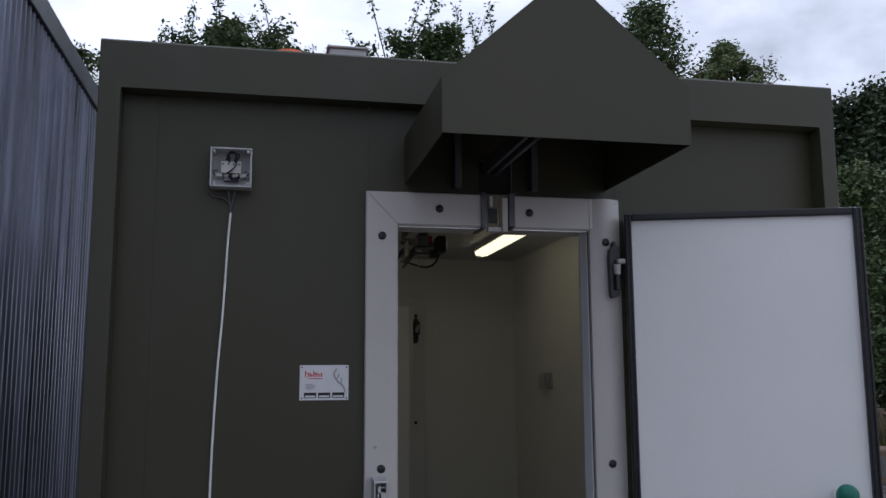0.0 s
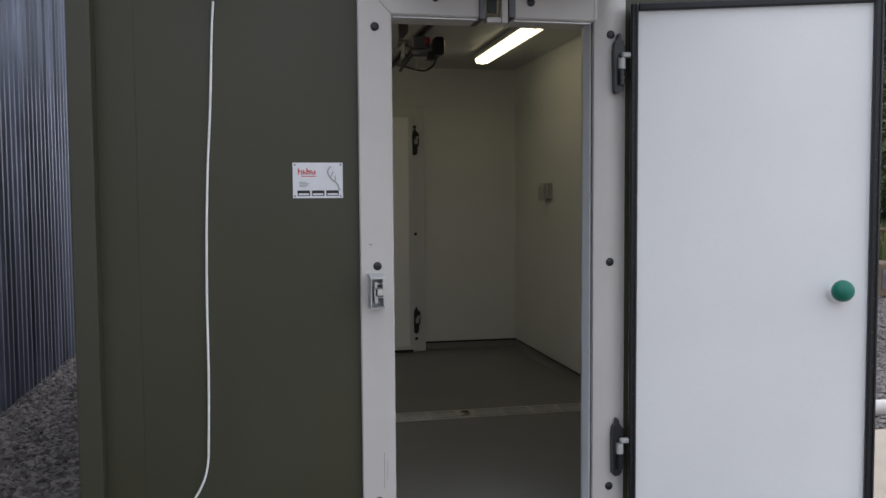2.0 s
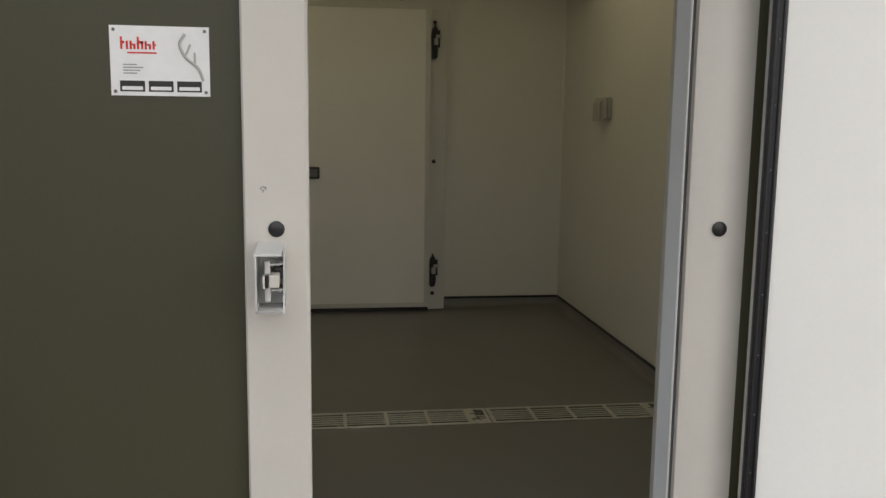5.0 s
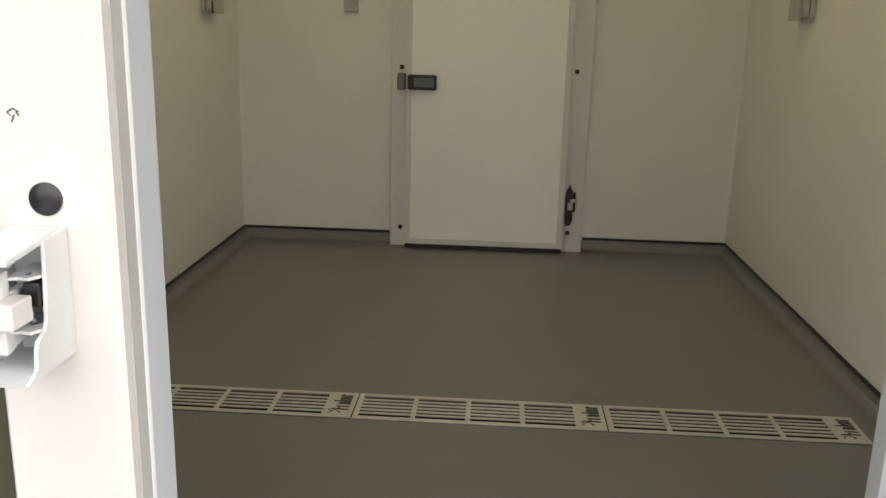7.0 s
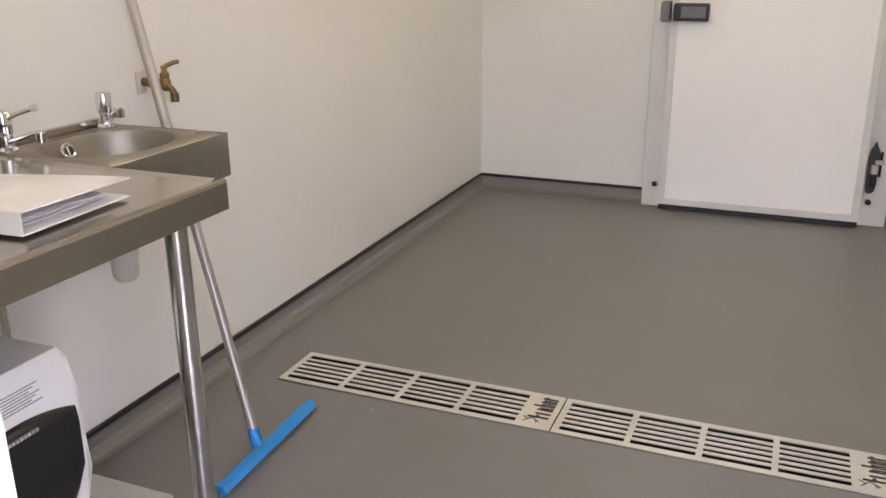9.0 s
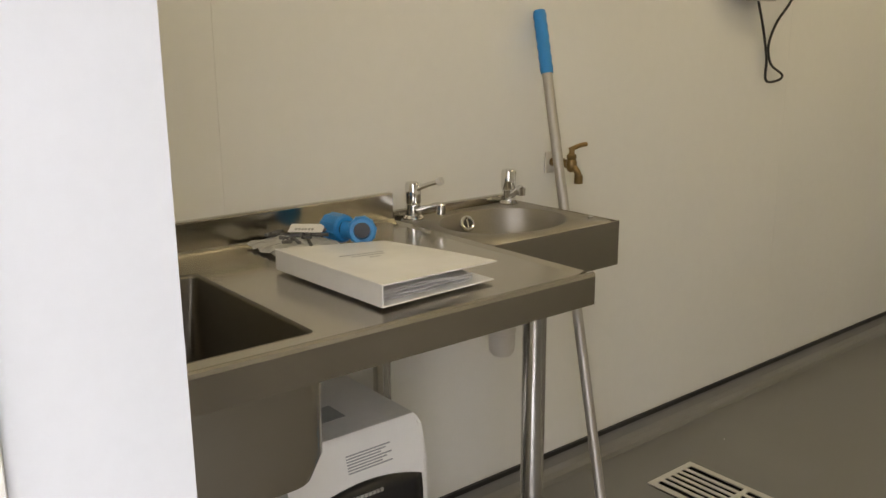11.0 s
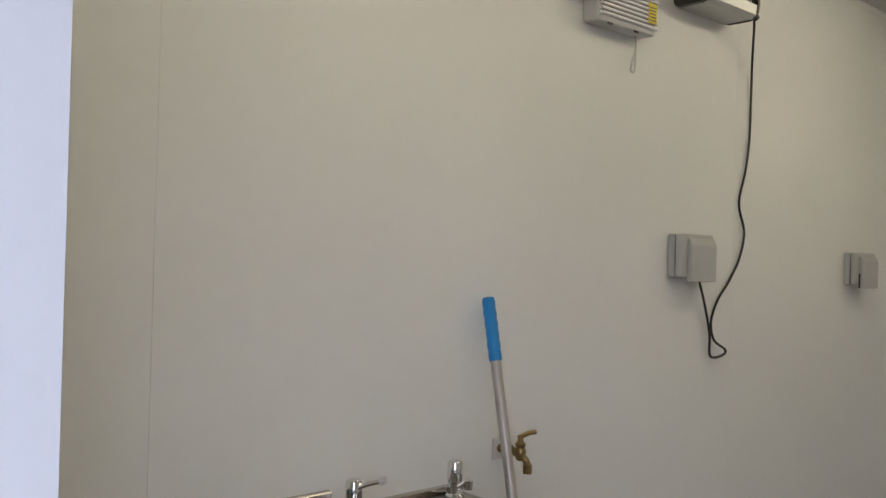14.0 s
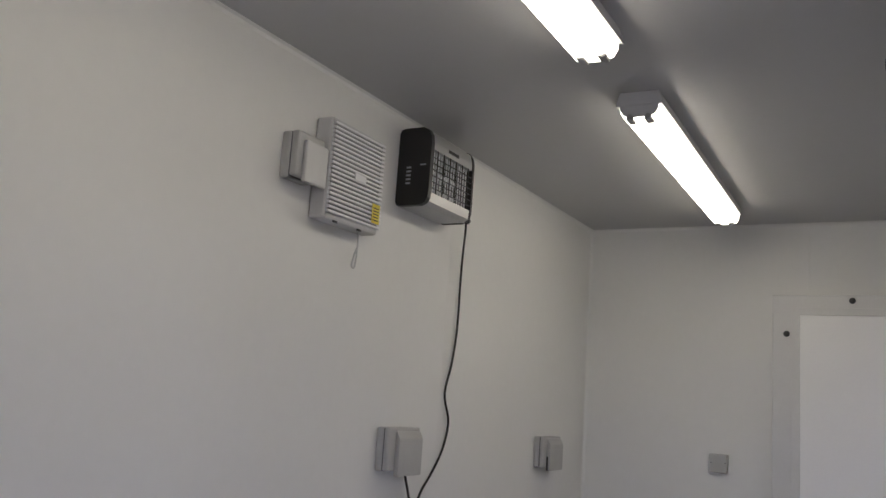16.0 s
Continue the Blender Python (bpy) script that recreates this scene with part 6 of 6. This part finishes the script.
tree("tree", 8.0, 12.0, 9.1, 0.9, 9, LEAF_GREEN, "tall narrow broadleaf tree behind the cabin", leaf=0.08, per=34, limbs=40, start=0.3, spread=0.16, group=G1)
tree("tree", 11.0, 15.2, 9.75, 1.9, 15, LEAF_LIGHT, "pale green conical tree beyond the yard", leaf=0.08, per=20, limbs=110, start=0.45, spread=0.09, shape="cone", group=G1)
G2 = "dark trees at the edge of the yard"
for k, (x, y, h, c) in enumerate(((14.9, 17.2, 8.6, 2.2), (16.9, 16.6, 9.2, 2.6), (19.0, 18.4, 9.6, 2.8), (17.8, 13.6, 8.4, 2.6), (21.5, 15.8, 9.4, 3.0))):
    tree("tree", x, y, h, c, 40 + k, LEAF_DARK, "large dark green broadleaf tree", leaf=0.135, per=58, limbs=60, start=0.10, spread=0.24, group=G2)
G3 = "light green bushes at the edge of the yard"
for k, (x, y, h, c) in enumerate(((12.4, 11.9, 5.6, 1.7), (13.6, 10.7, 4.8, 1.6), (14.8, 9.8, 4.4, 1.7))):
    tree("bush", x, y, h, c, 60 + k, LEAF_LIGHT if k else LEAF_GREEN, "light green bush among the trees", leaf=0.09, per=40, limbs=40, start=0.08, spread=0.2, group=G3)


def grass(spots, label):
    verts, faces = [], []
    g = random.Random(77)
    for x0, y0, x1, y1, h, count in spots:
        for _ in range(count):
            x, y = g.uniform(x0, x1), g.uniform(y0, y1)
            hh, a, b = h * g.uniform(0.4, 1.2), g.uniform(0, 6.28), g.uniform(0.02, 0.05)
            lean = Vector((g.uniform(-0.3, 0.3), g.uniform(-0.3, 0.3), 0)) * hh
            k = len(verts)
            verts += [(x - b * math.cos(a), y - b * math.sin(a), GZ), (x + b * math.cos(a), y + b * math.sin(a), GZ), (x + lean.x, y + lean.y, GZ + hh)]
            faces.append((k, k + 1, k + 2))
    me = bpy.data.meshes.new("grass")
    me.from_pydata(verts, [], faces)
    me.materials.append(GRASS)
    return tagged(new("grass", me), label, "grass", kind="stuff")


grass([(10.2, 8.6, 15.0, 13.5, 0.9, 9000), (9.0, 11.0, 13.0, 16.0, 0.8, 5000)], "rough yellow-green grass and weeds")

slab = solid("pavement", boxes((3.15, -6.0, GZ - 0.1, 12.0, 1.45, GZ + 0.02), bevel=0.01), SAND, "pale sandy concrete slab beside the cabin", "pavement", "structure")
pipe = thing("plastic_pipe", (4.8, 1.75, GZ), "pale plastic pipe lying on the gravel", "pipe")
c = bmesh.new()
tube(c, [(3.4, 1.9, GZ + 0.055), (4.6, 1.82, GZ + 0.055), (5.6, 1.65, GZ + 0.055), (6.8, 1.6, GZ + 0.055)], 0.055, 16)
part("pipe_body", c, FRAME_WHITE, pipe, smooth=True)
fence = thing("rusty_rack", (10.6, 9.4, GZ), "low rusty steel rack with timber rails", "rack")
for k, (dx, dy) in enumerate(((0, 0), (0.8, -0.6), (1.6, -1.2), (-0.8, 0.6))):
    part("post", boxes((10.55 + dx, 9.35 + dy, GZ, 10.63 + dx, 9.43 + dy, GZ + 1.0), bevel=0.006), WOOD, fence)
for z in (0.25, 0.55, 0.9):
    c = bmesh.new()
    tube(c, [(9.6, 10.1, GZ + z), (10.6, 9.38, GZ + z + 0.01), (12.4, 8.1, GZ + z)], 0.035, 8, 2)
    part("rail", c, WOOD, fence)
crate = thing("wooden_crate", (9.4, 8.0, GZ), "brown weathered wooden crate in the yard", "crate")
part("crate_body", boxes((9.1, 7.75, GZ, 9.8, 8.3, GZ + 0.5), bevel=0.03), WOOD, crate)
for k in range(3):
    part("crate_slot", boxes((9.2 + k * 0.2, 7.738, GZ + 0.12, 9.32 + k * 0.2, 7.752, GZ + 0.4), bevel=0.004), DARK_STEEL, crate)

ru = thing("roof_vent_box", (0.965, 0.5, H + 0.13), "pale grey vent box on the cabin roof", "vent box")
part("vent_case", boxes((0.882, 0.42, H + 0.13, 1.05, 0.62, 2.925), bevel=0.008), LIGHT_GREY, ru)
part("vent_cap", boxes((0.872, 0.41, 2.926, 1.06, 0.63, 2.936), bevel=0.004), LIGHT_GREY, ru)
rc = thing("roof_cable_reel", (0.7, 0.32, H + 0.13), "orange cable coil lying on the cabin roof", "cable")
c = bmesh.new()
for k in range(4):
    tube(c, [(0.70 + 0.055 * math.cos(q * 0.785), 0.32 + 0.055 * math.sin(q * 0.785), H + 0.16 + k * 0.062) for q in range(9)], 0.028, 8, 3)
part("coil", c, ORANGE, rc, smooth=True)

debris = random.Random(19)
verts, faces = [], []
for x0, y0, x1, y1, count in ((0.1, 1.2, 1.0, 2.6, 9), (0.5, 0.5, 2.5, 1.7, 6), (0.9, 2.2, 2.6, 3.9, 6)):
    for _ in range(count):
        x, y, r, k = debris.uniform(x0, x1), debris.uniform(y0, y1), debris.uniform(0.001, 0.0025), len(verts)
        verts += [(x - r, y - r * 0.6, 0.0005), (x + r, y - r * 0.4, 0.0005), (x + r * 0.5, y + r, 0.0005), (x, y, r)]
        faces += [(k, k + 1, k + 3), (k + 1, k + 2, k + 3), (k + 2, k, k + 3)]
me = bpy.data.meshes.new("floor_crumbs")
me.from_pydata(verts, [], faces)
me.materials.append(PAPER)
tagged(new("floor_crumbs", me), "tiny pale crumbs scattered on the vinyl floor", "crumbs", kind="stuff")
